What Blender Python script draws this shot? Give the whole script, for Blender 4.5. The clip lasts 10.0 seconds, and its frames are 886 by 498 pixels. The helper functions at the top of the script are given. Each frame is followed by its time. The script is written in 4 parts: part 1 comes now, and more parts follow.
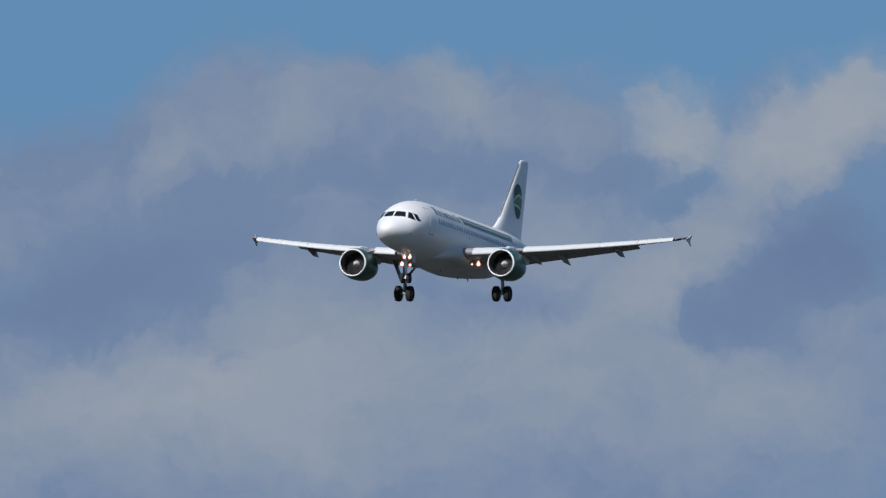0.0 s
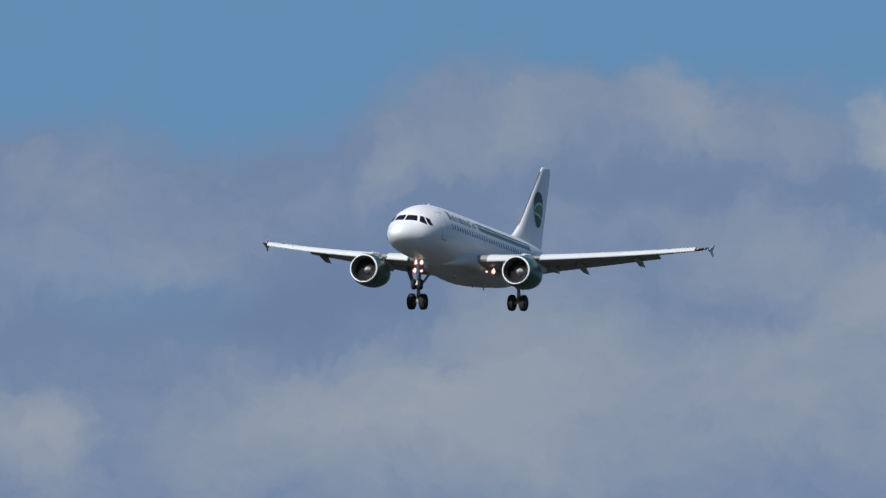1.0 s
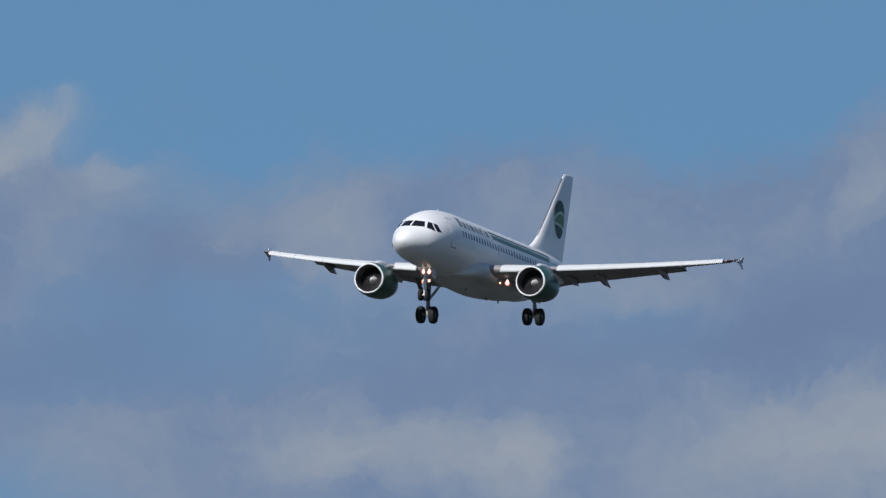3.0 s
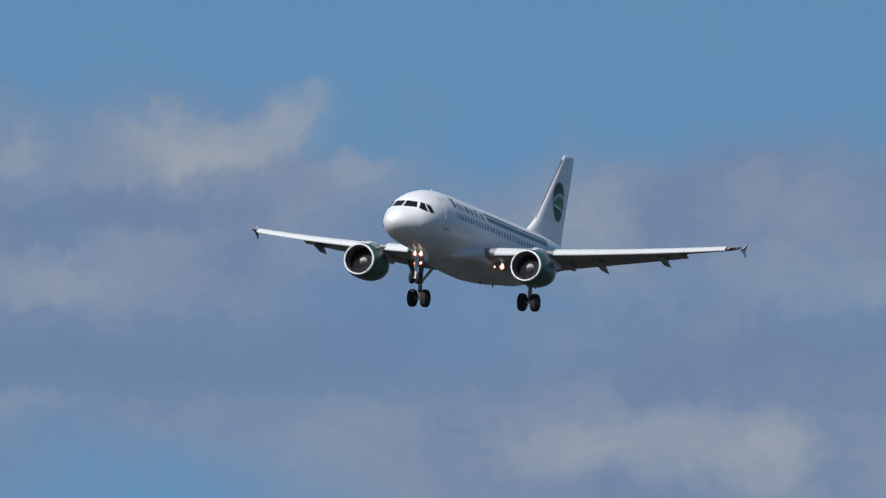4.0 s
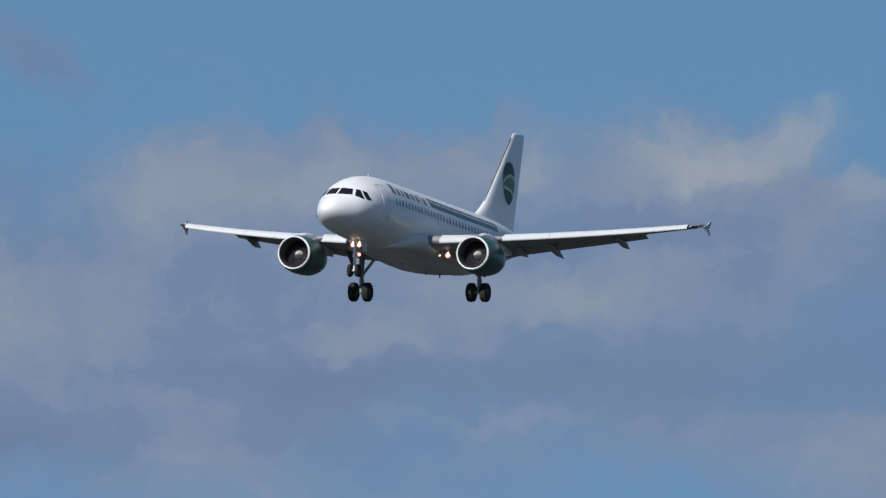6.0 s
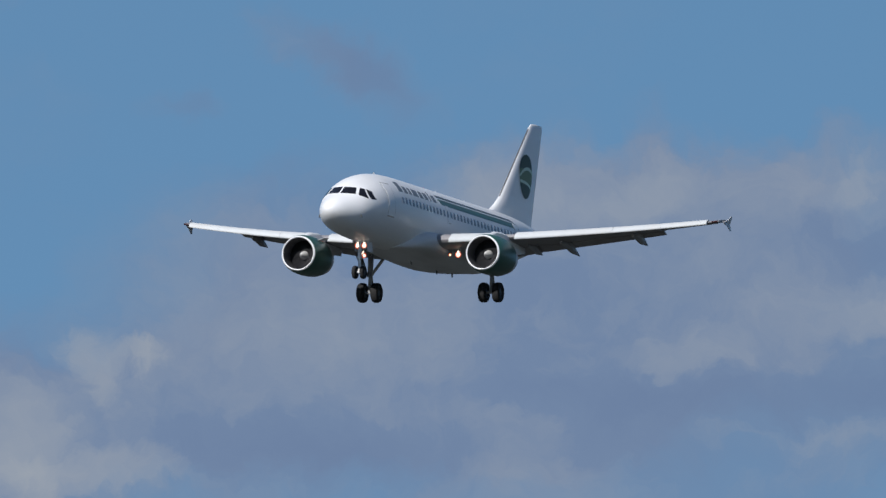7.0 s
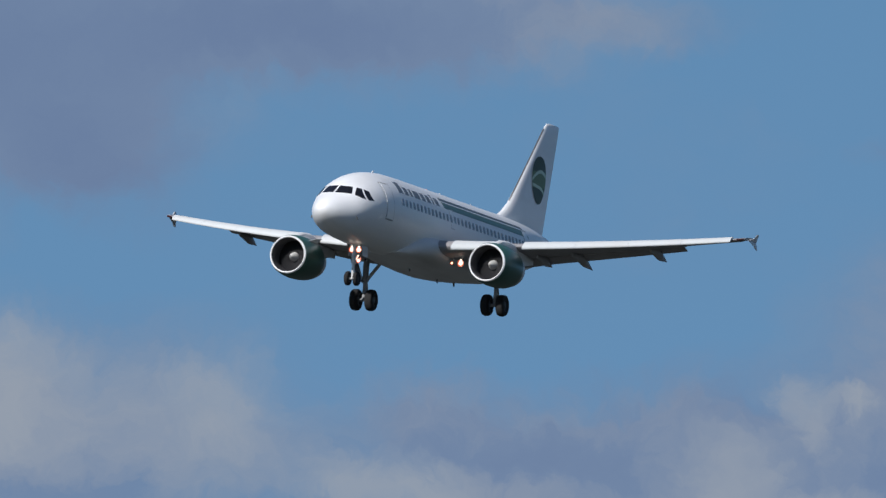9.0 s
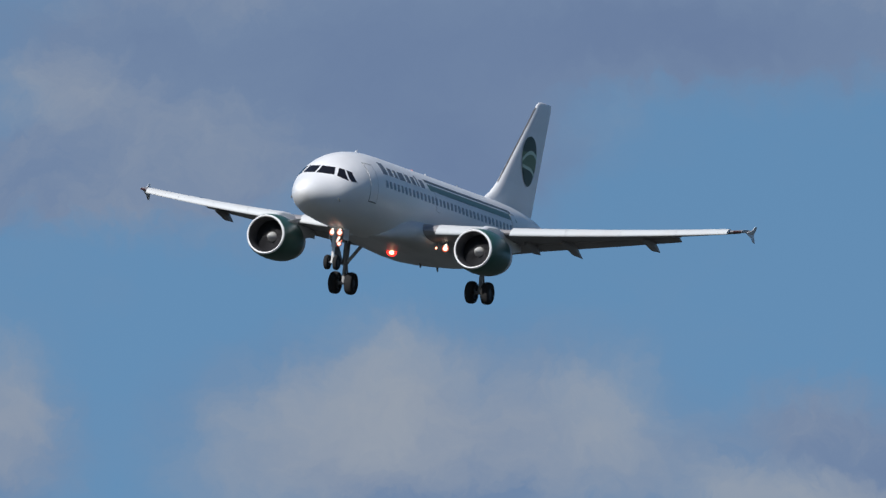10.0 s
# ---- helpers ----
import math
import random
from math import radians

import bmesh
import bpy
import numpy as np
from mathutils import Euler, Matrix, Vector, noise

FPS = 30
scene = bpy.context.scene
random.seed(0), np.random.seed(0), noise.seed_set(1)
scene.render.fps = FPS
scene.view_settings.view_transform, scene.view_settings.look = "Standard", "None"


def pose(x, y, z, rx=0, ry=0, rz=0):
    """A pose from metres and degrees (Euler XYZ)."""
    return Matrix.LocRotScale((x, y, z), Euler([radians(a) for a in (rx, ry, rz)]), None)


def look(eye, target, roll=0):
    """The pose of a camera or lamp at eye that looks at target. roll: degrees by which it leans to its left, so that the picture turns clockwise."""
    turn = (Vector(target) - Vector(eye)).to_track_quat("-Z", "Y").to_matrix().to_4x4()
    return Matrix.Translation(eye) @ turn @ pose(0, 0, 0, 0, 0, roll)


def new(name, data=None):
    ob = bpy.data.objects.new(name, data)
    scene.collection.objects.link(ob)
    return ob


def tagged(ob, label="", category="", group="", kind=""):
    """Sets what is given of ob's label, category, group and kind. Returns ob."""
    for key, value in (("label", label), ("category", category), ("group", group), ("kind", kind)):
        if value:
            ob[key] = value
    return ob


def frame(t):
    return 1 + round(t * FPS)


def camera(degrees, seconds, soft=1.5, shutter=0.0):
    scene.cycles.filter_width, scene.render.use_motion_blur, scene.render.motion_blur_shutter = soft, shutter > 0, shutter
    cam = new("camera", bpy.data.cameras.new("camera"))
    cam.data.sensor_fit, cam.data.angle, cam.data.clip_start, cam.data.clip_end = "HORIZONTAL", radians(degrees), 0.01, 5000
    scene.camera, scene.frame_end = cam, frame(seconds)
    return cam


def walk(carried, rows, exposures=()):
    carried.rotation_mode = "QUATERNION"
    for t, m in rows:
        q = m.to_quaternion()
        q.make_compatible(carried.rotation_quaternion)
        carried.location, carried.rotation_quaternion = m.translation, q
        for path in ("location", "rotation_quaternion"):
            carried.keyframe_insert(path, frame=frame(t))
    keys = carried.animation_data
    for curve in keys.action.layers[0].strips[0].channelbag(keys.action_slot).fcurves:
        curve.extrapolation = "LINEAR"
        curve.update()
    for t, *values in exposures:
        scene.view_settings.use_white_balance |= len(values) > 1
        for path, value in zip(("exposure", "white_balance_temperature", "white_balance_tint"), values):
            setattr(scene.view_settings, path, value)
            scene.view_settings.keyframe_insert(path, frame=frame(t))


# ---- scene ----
# A landing airliner filmed from the ground with a very long lens.
cam = camera(1.8334, 10.0, soft=1.4)
walk(cam, [
    (0.0, pose(0, 0, 1.7, 93.6174, 0, -2.4595)),
    (0.3, pose(0, 0, 1.7, 93.6273, 0, -2.3337)),
    (0.5, pose(0, 0, 1.7, 93.6342, 0, -2.2640)),
    (1.0, pose(0, 0, 1.7, 93.6403, 0, -1.9937)),
    (1.5, pose(0, 0, 1.7, 93.6614, 0, -1.7216)),
    (2.0, pose(0, 0, 1.7, 93.6699, 0, -1.4755)),
    (2.5, pose(0, 0, 1.7, 93.6707, 0, -1.1971)),
    (2.7, pose(0, 0, 1.7, 93.6906, 0, -1.1201)),
    (3.8, pose(0, 0, 1.7, 93.6893, 0, -0.6203)),
    (4.0, pose(0, 0, 1.7, 93.6774, 0, -0.4934)),
    (4.5, pose(0, 0, 1.7, 93.6495, 0, -0.2301)),
    (4.7, pose(0, 0, 1.7, 93.6716, 0, -0.0897)),
    (5.0, pose(0, 0, 1.7, 93.6728, 0, 0.0890)),
    (5.5, pose(0, 0, 1.7, 93.6612, 0, 0.3451)),
    (5.7, pose(0, 0, 1.7, 93.6841, 0, 0.4184)),
    (6.8, pose(0, 0, 1.7, 93.7307, 0, 1.1073)),
    (7.0, pose(0, 0, 1.7, 93.7420, 0, 1.2394)),
    (7.5, pose(0, 0, 1.7, 93.7759, 0, 1.5065)),
    (8.0, pose(0, 0, 1.7, 93.8099, 0, 2.0109)),
    (8.5, pose(0, 0, 1.7, 93.8209, 0, 2.3542)),
    (9.0, pose(0, 0, 1.7, 93.8385, 0, 2.7141)),
    (9.3, pose(0, 0, 1.7, 93.8320, 0, 2.9570)),
    (9.5, pose(0, 0, 1.7, 93.8286, 0, 3.1046)),
    (10.0, pose(0, 0, 1.7, 93.8536, 0, 3.5115)),
])

# ---- world and sun ----
SUN_ELEVATION = radians(34)
SUN_AZIMUTH = radians(211)        # clockwise from north (+y)
world = bpy.data.worlds.new("sky")
scene.world = world
world.use_nodes = True
wn, wl = world.node_tree.nodes, world.node_tree.links
sky = wn.new("ShaderNodeTexSky")
sky.sky_type = "NISHITA"
sky.sun_disc = False
sky.sun_elevation, sky.sun_rotation = SUN_ELEVATION, SUN_AZIMUTH
sky.altitude, sky.air_density, sky.dust_density, sky.ozone_density = 20, 1.0, 0.2, 6.0
wn["Background"].inputs["Strength"].default_value = 0.065
wl.new(sky.outputs["Color"], wn["Background"].inputs["Color"])
sun_data = bpy.data.lights.new("sun", "SUN")
sun_data.energy, sun_data.angle, sun_data.color = 5.0, radians(0.53), (1.0, 0.975, 0.95)
sun = new("sun", sun_data)
sun_from = Vector((math.sin(SUN_AZIMUTH) * math.cos(SUN_ELEVATION), math.cos(SUN_AZIMUTH) * math.cos(SUN_ELEVATION), math.sin(SUN_ELEVATION)))
sun.matrix_world = look(sun_from * 300, (0, 0, 0))
scene.view_settings.exposure = 0.0


# ---- materials ----
def mat(name, colour, rough=0.5, metal=0.0, grain=0.0, scale=1.0, stain=(0, 0, 0), stain_amount=0.0, bump=0.0, coat=0.0):
    """A surface with fine grain and broad stains at real-world size."""
    m = bpy.data.materials.new(name)
    m.use_nodes = True
    n, l = m.node_tree.nodes, m.node_tree.links
    b = n["Principled BSDF"]
    b.inputs["Roughness"].default_value, b.inputs["Metallic"].default_value = rough, metal
    b.inputs["Coat Weight"].default_value = coat
    b.inputs["Coat Roughness"].default_value = 0.3
    co = n.new("ShaderNodeTexCoord")
    fine = n.new("ShaderNodeTexNoise")
    fine.inputs["Scale"].default_value, fine.inputs["Detail"].default_value = 9 * scale, 6
    broad = n.new("ShaderNodeTexNoise")
    broad.inputs["Scale"].default_value, broad.inputs["Detail"].default_value = 0.7 * scale, 5
    stretch = n.new("ShaderNodeMapping")
    stretch.inputs["Scale"].default_value = (0.25, 1, 1)
    l.new(co.outputs["Object"], stretch.inputs["Vector"])
    l.new(stretch.outputs["Vector"], broad.inputs["Vector"])
    l.new(co.outputs["Object"], fine.inputs["Vector"])
    ramp = n.new("ShaderNodeMapRange")
    ramp.inputs["From Min"].default_value, ramp.inputs["From Max"].default_value = 0.45, 0.75
    ramp.inputs["To Max"].default_value = stain_amount
    l.new(broad.outputs["Fac"], ramp.inputs["Value"])
    mixer = n.new("ShaderNodeMix")
    mixer.data_type = "RGBA"
    mixer.inputs["A"].default_value, mixer.inputs["B"].default_value = (*colour, 1), (*stain, 1)
    l.new(ramp.outputs["Result"], mixer.inputs["Factor"])
    value = n.new("ShaderNodeHueSaturation")
    spread = n.new("ShaderNodeMapRange")
    spread.inputs["To Min"].default_value, spread.inputs["To Max"].default_value = 1 - grain, 1 + grain
    l.new(fine.outputs["Fac"], spread.inputs["Value"])
    l.new(spread.outputs["Result"], value.inputs["Value"])
    l.new(mixer.outputs["Result"], value.inputs["Color"])
    l.new(value.outputs["Color"], b.inputs["Base Color"])
    if bump:
        bp = n.new("ShaderNodeBump")
        bp.inputs["Strength"].default_value, bp.inputs["Distance"].default_value = bump, 0.01
        l.new(fine.outputs["Fac"], bp.inputs["Height"])
        l.new(bp.outputs["Normal"], b.inputs["Normal"])
    return m


def glow(name, colour, strength):
    m = bpy.data.materials.new(name)
    m.use_nodes = True
    b = m.node_tree.nodes["Principled BSDF"]
    b.inputs["Base Color"].default_value = (*colour, 1)
    b.inputs["Emission Color"].default_value = (*colour, 1)
    b.inputs["Emission Strength"].default_value = strength
    return m


WHITE = mat("white_paint", (0.80, 0.81, 0.83), 0.40, grain=0.03, stain=(0.58, 0.59, 0.60), stain_amount=0.35, coat=0.25)
GREY = mat("grey_wing_paint", (0.28, 0.27, 0.28), 0.45, grain=0.06, stain=(0.17, 0.15, 0.15), stain_amount=0.5)
BELLY = mat("light_grey_belly_paint", (0.63, 0.64, 0.66), 0.4, grain=0.05, stain=(0.28, 0.27, 0.27), stain_amount=0.5)
METAL = mat("bright_intake_metal", (0.90, 0.90, 0.91), 0.4, 0.1, grain=0.04, stain=(0.6, 0.6, 0.6), stain_amount=0.3)
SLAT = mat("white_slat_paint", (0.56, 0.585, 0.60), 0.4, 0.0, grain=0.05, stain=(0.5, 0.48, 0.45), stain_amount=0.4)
GREEN = mat("dark_green_paint", (0.030, 0.105, 0.080), 0.38, grain=0.08, stain=(0.03, 0.06, 0.05), stain_amount=0.5, coat=0.15)
GREEN_LIGHT = mat("light_green_paint", (0.15, 0.23, 0.14), 0.6, grain=0.05)
BAND = mat("pale_green_paint", (0.45, 0.58, 0.45), 0.35, grain=0.04)
LETTER = mat("dark_blue_green_lettering", (0.08, 0.11, 0.14), 0.5, grain=0.05)
NAME = mat("slate_lettering", (0.13, 0.16, 0.20), 0.5, grain=0.05)
EMBLEM = mat("emblem_dark_green", (0.068, 0.108, 0.094), 0.65, grain=0.06)
GLASS = mat("dark_cockpit_glass", (0.012, 0.012, 0.016), 0.08, grain=0.02)
PANE = mat("shaded_cabin_window", (0.17, 0.19, 0.24), 0.15, grain=0.05)
SEAM = mat("dark_seam", (0.14, 0.145, 0.15), 0.6, grain=0.05)
RUBBER = mat("tyre_rubber", (0.010, 0.010, 0.011), 0.9, grain=0.2, scale=4, stain=(0.016, 0.016, 0.016), stain_amount=0.5)
STEEL = mat("gear_steel", (0.35, 0.36, 0.37), 0.4, 0.3, grain=0.1, scale=3, stain=(0.08, 0.08, 0.08), stain_amount=0.6)
# Main gear paint, darkened for the shade under the wing.
GEARSHADED = mat("gear_paint_shaded", (0.24, 0.25, 0.26), 0.5, grain=0.08, scale=3, stain=(0.08, 0.08, 0.08), stain_amount=0.6)
# Nose gear paint, lightened for the sun on the leg.
GEARSUNLIT = mat("gear_paint_sunlit", (0.68, 0.69, 0.69), 0.45, grain=0.08, scale=3, stain=(0.15, 0.14, 0.13), stain_amount=0.6)
DARKMETAL = mat("dark_fan_metal", (0.04, 0.04, 0.045), 0.5, 0.5, grain=0.1, scale=4)
DUCT = mat("intake_liner", (0.05, 0.05, 0.056), 0.55, grain=0.06, scale=3)
HOT = mat("heat_stained_exhaust_metal", (0.22, 0.20, 0.18), 0.35, 0.8, grain=0.1, stain=(0.10, 0.08, 0.06), stain_amount=0.7)
EDGE = mat("dark_edge_metal", (0.11, 0.11, 0.115), 0.4, 0.2, grain=0.05)
LENS = mat("pale_red_lens", (0.75, 0.36, 0.38), 0.15)
RED = mat("dark_red_lens", (0.05, 0.018, 0.018), 0.3)
SPINNER = mat("pale_grey_spinner_paint", (0.55, 0.55, 0.54), 0.4, grain=0.05, scale=3)
LAMP = glow("lit_lamp", (1.0, 0.86, 0.70), 1.7)
# Orange glow for the ring that stands in for each lamp's halo.
LAMP_HALO = glow("orange_lamp_halo", (1.0, 0.16, 0.07), 0.75)
LAMP_DIM = glow("dim_lit_lamp", (1.0, 0.72, 0.45), 2.5)
BEACON_RED = glow("red_beacon_glow", (1.0, 0.030, 0.022), 2.6)
BEACON_CORE = glow("lit_beacon_core", (1.0, 0.55, 0.30), 6.0)
# Ground out of view; dark so that little light bounces onto the belly.
DARK_GROUND = mat("dark_unseen_ground", (0.019, 0.023, 0.021), 0.9, grain=0.35, scale=0.2, stain=(0.027, 0.028, 0.024), stain_amount=0.7)


# ---- sky backdrop ----
def sky_material():
    """Blue sky with slate cloud veils and paler sunlit cloud, in sky units: x = 49 * azimuth, y = 49 * tan(elevation)."""
    m = bpy.data.materials.new("cloudy_sky")
    m.use_nodes = True
    n, l = m.node_tree.nodes, m.node_tree.links
    n.clear()
    out = n.new("ShaderNodeOutputMaterial")
    em = n.new("ShaderNodeEmission")
    l.new(em.outputs["Emission"], out.inputs["Surface"])

    def maths(op, a, b=None, clamp=False):
        x = n.new("ShaderNodeMath")
        x.operation, x.use_clamp = op, clamp
        for s, v in zip(x.inputs, (a, b)):
            if v is None:
                continue
            if isinstance(v, (int, float)):
                s.default_value = v
            else:
                l.new(v, s)
        return x.outputs[0]

    co = n.new("ShaderNodeTexCoord").outputs["Object"]
    sep = n.new("ShaderNodeSeparateXYZ")
    l.new(co, sep.inputs[0])
    az = maths("MULTIPLY", maths("ARCTAN2", sep.outputs[0], sep.outputs[1]), 49.0)
    flat = maths("SQRT", maths("ADD", maths("MULTIPLY", sep.outputs[0], sep.outputs[0]), maths("MULTIPLY", sep.outputs[1], sep.outputs[1])))
    el = maths("MULTIPLY", maths("DIVIDE", sep.outputs[2], flat), 49.0)
    comb = n.new("ShaderNodeCombineXYZ")
    l.new(az, comb.inputs[0]), l.new(el, comb.inputs[1])
    plain = comb.outputs[0]

    def fbm(scale, detail, rough=0.55, offset=0.0, vec=None, colour=False, sx=1.0):
        mp = n.new("ShaderNodeMapping")
        mp.inputs["Location"].default_value = (offset, offset * 0.7, offset * 0.3)
        mp.inputs["Scale"].default_value = (sx, 1, 1)
        l.new(vec or plain, mp.inputs["Vector"])
        t = n.new("ShaderNodeTexNoise")
        t.inputs["Scale"].default_value, t.inputs["Detail"].default_value, t.inputs["Roughness"].default_value = scale, detail, rough
        l.new(mp.outputs[0], t.inputs["Vector"])
        return t.outputs["Color" if colour else "Fac"]

    def warp(vec, amount, scale, detail, offset):
        d = n.new("ShaderNodeVectorMath")
        d.operation = "SUBTRACT"
        l.new(fbm(scale, detail, 0.6, offset, vec, True), d.inputs[0])
        d.inputs[1].default_value = (0.5, 0.5, 0.5)
        s = n.new("ShaderNodeVectorMath")
        s.operation = "MULTIPLY_ADD"
        l.new(d.outputs[0], s.inputs[0])
        s.inputs[1].default_value = (amount, amount, 0)
        l.new(vec, s.inputs[2])
        return s.outputs[0]

    warped = warp(warp(warp(plain, 0.15, 4.5, 4, 3.1), 0.11, 12.0, 7, 8.4), 0.035, 30.0, 5, 5.2)

    planes = {}

    def stretched(aspect, turn):
        """The sky plane turned back by an angle and stretched upwards, so that an ellipse becomes a circle."""
        if (aspect, turn) not in planes:
            mp = n.new("ShaderNodeMapping")
            mp.inputs["Rotation"].default_value = (0, 0, radians(-turn))
            mp2 = n.new("ShaderNodeVectorMath")
            mp2.operation = "MULTIPLY"
            l.new(warped, mp.inputs["Vector"])
            l.new(mp.outputs[0], mp2.inputs[0])
            mp2.inputs[1].default_value = (1, aspect, 0)
            planes[aspect, turn] = mp2.outputs[0]
        return planes[aspect, turn]

    def puffs(items):
        """Sum of soft ellipses: centre x, y, half sizes, turn in degrees, weight, core (0 soft .. 0.9 crisp)."""
        total = None
        for x, y, w, h, turn, weight, core in items:
            aspect = min((1.0, 2.0, 3.5, 6.0), key=lambda a: abs(math.log(a * h / w)))
            turn = 0 if abs(turn) < 13 else 30 if turn > 0 else -35
            radius = math.sqrt(w * h * aspect)
            c, k = math.cos(radians(turn)), math.sin(radians(turn))
            ln = n.new("ShaderNodeVectorMath")
            ln.operation = "DISTANCE"
            l.new(stretched(aspect, turn), ln.inputs[0])
            ln.inputs[1].default_value = (c * x + k * y, (c * y - k * x) * aspect, 0)
            r = n.new("ShaderNodeMapRange")
            r.interpolation_type = "SMOOTHSTEP"
            r.inputs["From Min"].default_value, r.inputs["From Max"].default_value = 1.15 * radius, core * 0.35 * radius
            r.inputs["To Max"].default_value = weight
            l.new(ln.outputs["Value"], r.inputs["Value"])
            total = r.outputs[0] if total is None else maths("ADD", total, r.outputs[0])
        return total

    veil = maths("ADD", maths("ADD", puffs(VEILS_EAST), puffs(VEILS_MID)), maths("ADD", puffs(VEILS_WEST), puffs(VEILS_HIGH)))
    light = maths("ADD", maths("ADD", puffs(LIGHTS_EAST), puffs(LIGHTS_MID)), maths("ADD", maths("ADD", puffs(LIGHTS_CENTRE), puffs(LIGHTS_WEST)), maths("ADD", puffs(LIGHTS_LOW), maths("ADD", puffs(SHADES), puffs(SHADES_EAST)))))
    gaps = puffs(GAPS)
    mottled = fbm(2.6, 8, 0.62, 7.7, warped, False, 0.7)
    fine = fbm(9.0, 6, 0.6, 1.3, warped, False, 0.8)
    cover = maths("ADD", maths("SUBTRACT", maths("MINIMUM", veil, 1.1), gaps), maths("MULTIPLY", maths("SUBTRACT", mottled, 0.5), 0.5))
    cover = maths("MINIMUM", maths("MAXIMUM", cover, 0.0), 1.0)
    bright = maths("ADD", maths("MULTIPLY", light, maths("ADD", 0.15, maths("MULTIPLY", mottled, 1.8))), maths("MULTIPLY", maths("SUBTRACT", fine, 0.5), 0.5))
    bright = maths("ADD", bright, maths("MULTIPLY", maths("SUBTRACT", mottled, 0.41), 1.25))
    shade = maths("MULTIPLY", maths("MINIMUM", maths("MAXIMUM", maths("MULTIPLY", bright, -1.0), 0.0), 1.0), cover)
    bright = maths("ADD", bright, maths("MULTIPLY", maths("SUBTRACT", fbm(24.0, 6, 0.65, 4.4, warped, False, 0.8), 0.5), 0.22))
    lit = maths("MAXIMUM", bright, 0.0)
    lit = maths("DIVIDE", lit, maths("ADD", maths("MULTIPLY", lit, 0.45), 0.75))
    bright = maths("MULTIPLY", maths("MINIMUM", lit, 1.0), maths("MINIMUM", maths("MAXIMUM", maths("ADD", cover, light), 0.0), 1.0))

    def mix(f, a, b):
        x = n.new("ShaderNodeMix")
        x.data_type = "RGBA"
        l.new(f, x.inputs["Factor"])
        for s, v in ((x.inputs["A"], a), (x.inputs["B"], b)):
            if isinstance(v, tuple):
                s.default_value = (*v, 1)
            else:
                l.new(v, s)
        return x.outputs["Result"]

    height = n.new("ShaderNodeMapRange")
    height.inputs["From Min"].default_value, height.inputs["From Max"].default_value = 2.5, 3.9
    l.new(el, height.inputs["Value"])
    blue = mix(height.outputs[0], (0.134, 0.278, 0.470), (0.117, 0.255, 0.444))
    colour = mix(cover, blue, (0.164, 0.236, 0.374))
    colour = mix(shade, colour, (0.122, 0.184, 0.330))
    colour = mix(bright, colour, (0.322, 0.362, 0.422))
    l.new(colour, em.inputs["Color"])
    em.inputs["Strength"].default_value = 1.0
    m.cycles.emission_sampling = "NONE"
    return m


VEILS_EAST = [
    (2.35, 2.85, 1.10, 0.56, 2, 1.0, 0.80), (1.55, 2.80, 0.90, 0.53, 6, 0.9, 0.75), (2.05, 3.28, 0.60, 0.20, 2, 0.8, 0.4), (2.80, 3.32, 0.28, 0.13, 8, 0.8, 0.4),
    (0.72, 2.80, 0.60, 0.50, 4, 0.8, 0.7), (0.25, 3.28, 0.15, 0.09, 0, 0.5, 0.3), (1.10, 3.20, 0.55, 0.13, 0, 0.7, 0.3),
    (1.98, 3.34, 0.44, 0.13, 0, 0.8, 0.4), (1.45, 3.18, 0.32, 0.19, 0, 0.6, 0.3), (2.70, 3.08, 0.25, 0.20, 0, 0.5, 0.4), (1.58, 3.30, 0.35, 0.12, 20, 0.6, 0.3), (1.05, 3.25, 0.45, 0.11, 0, 0.6, 0.3), (0.66, 3.21, 0.28, 0.13, 0, 0.7, 0.3),
]
VEILS_MID = [
    (-0.10, 3.05, 0.65, 0.26, 0, 0.9, 0.5), (-0.02, 3.31, 0.34, 0.14, 0, 0.8, 0.4), (-0.48, 3.27, 0.36, 0.14, 5, 0.7, 0.4), (-0.80, 3.31, 0.36, 0.13, 0, 0.6, 0.4), (-0.85, 3.10, 0.60, 0.29, 0, 1.0, 0.6), (0.30, 2.80, 0.60, 0.16, 0, 0.7, 0.3),
    (-0.69, 3.42, 0.08, 0.07, 0, 0.4, 0.2), (-0.60, 2.80, 0.90, 0.20, 0, 0.6, 0.4), (-1.10, 2.95, 0.55, 0.27, 12, 0.7, 0.5),
    (-0.55, 3.35, 0.55, 0.07, 0, 0.4, 0.2), (0.15, 3.20, 0.50, 0.14, 0, 0.4, 0.3), (0.42, 3.16, 0.20, 0.10, 0, 0.5, 0.3), (-1.32, 3.57, 0.14, 0.07, -30, 0.4, 0.2),
]
VEILS_HIGH = [
    (-3.54, 3.54, 0.42, 0.20, 0, 0.8, 0.3), (-3.05, 3.60, 0.45, 0.17, 0, 0.7, 0.3), (-2.55, 3.68, 0.60, 0.12, 0, 0.6, 0.3), (-1.98, 3.69, 0.30, 0.07, 0, 0.4, 0.2),
    (-3.60, 3.42, 0.42, 0.13, 0, 0.6, 0.3), (-3.02, 3.47, 0.45, 0.12, 0, 0.5, 0.3), (-2.34, 3.00, 0.20, 0.08, 0, 0.6, 0.3), (-3.30, 3.40, 0.36, 0.14, 0, 0.45, 0.3),
]
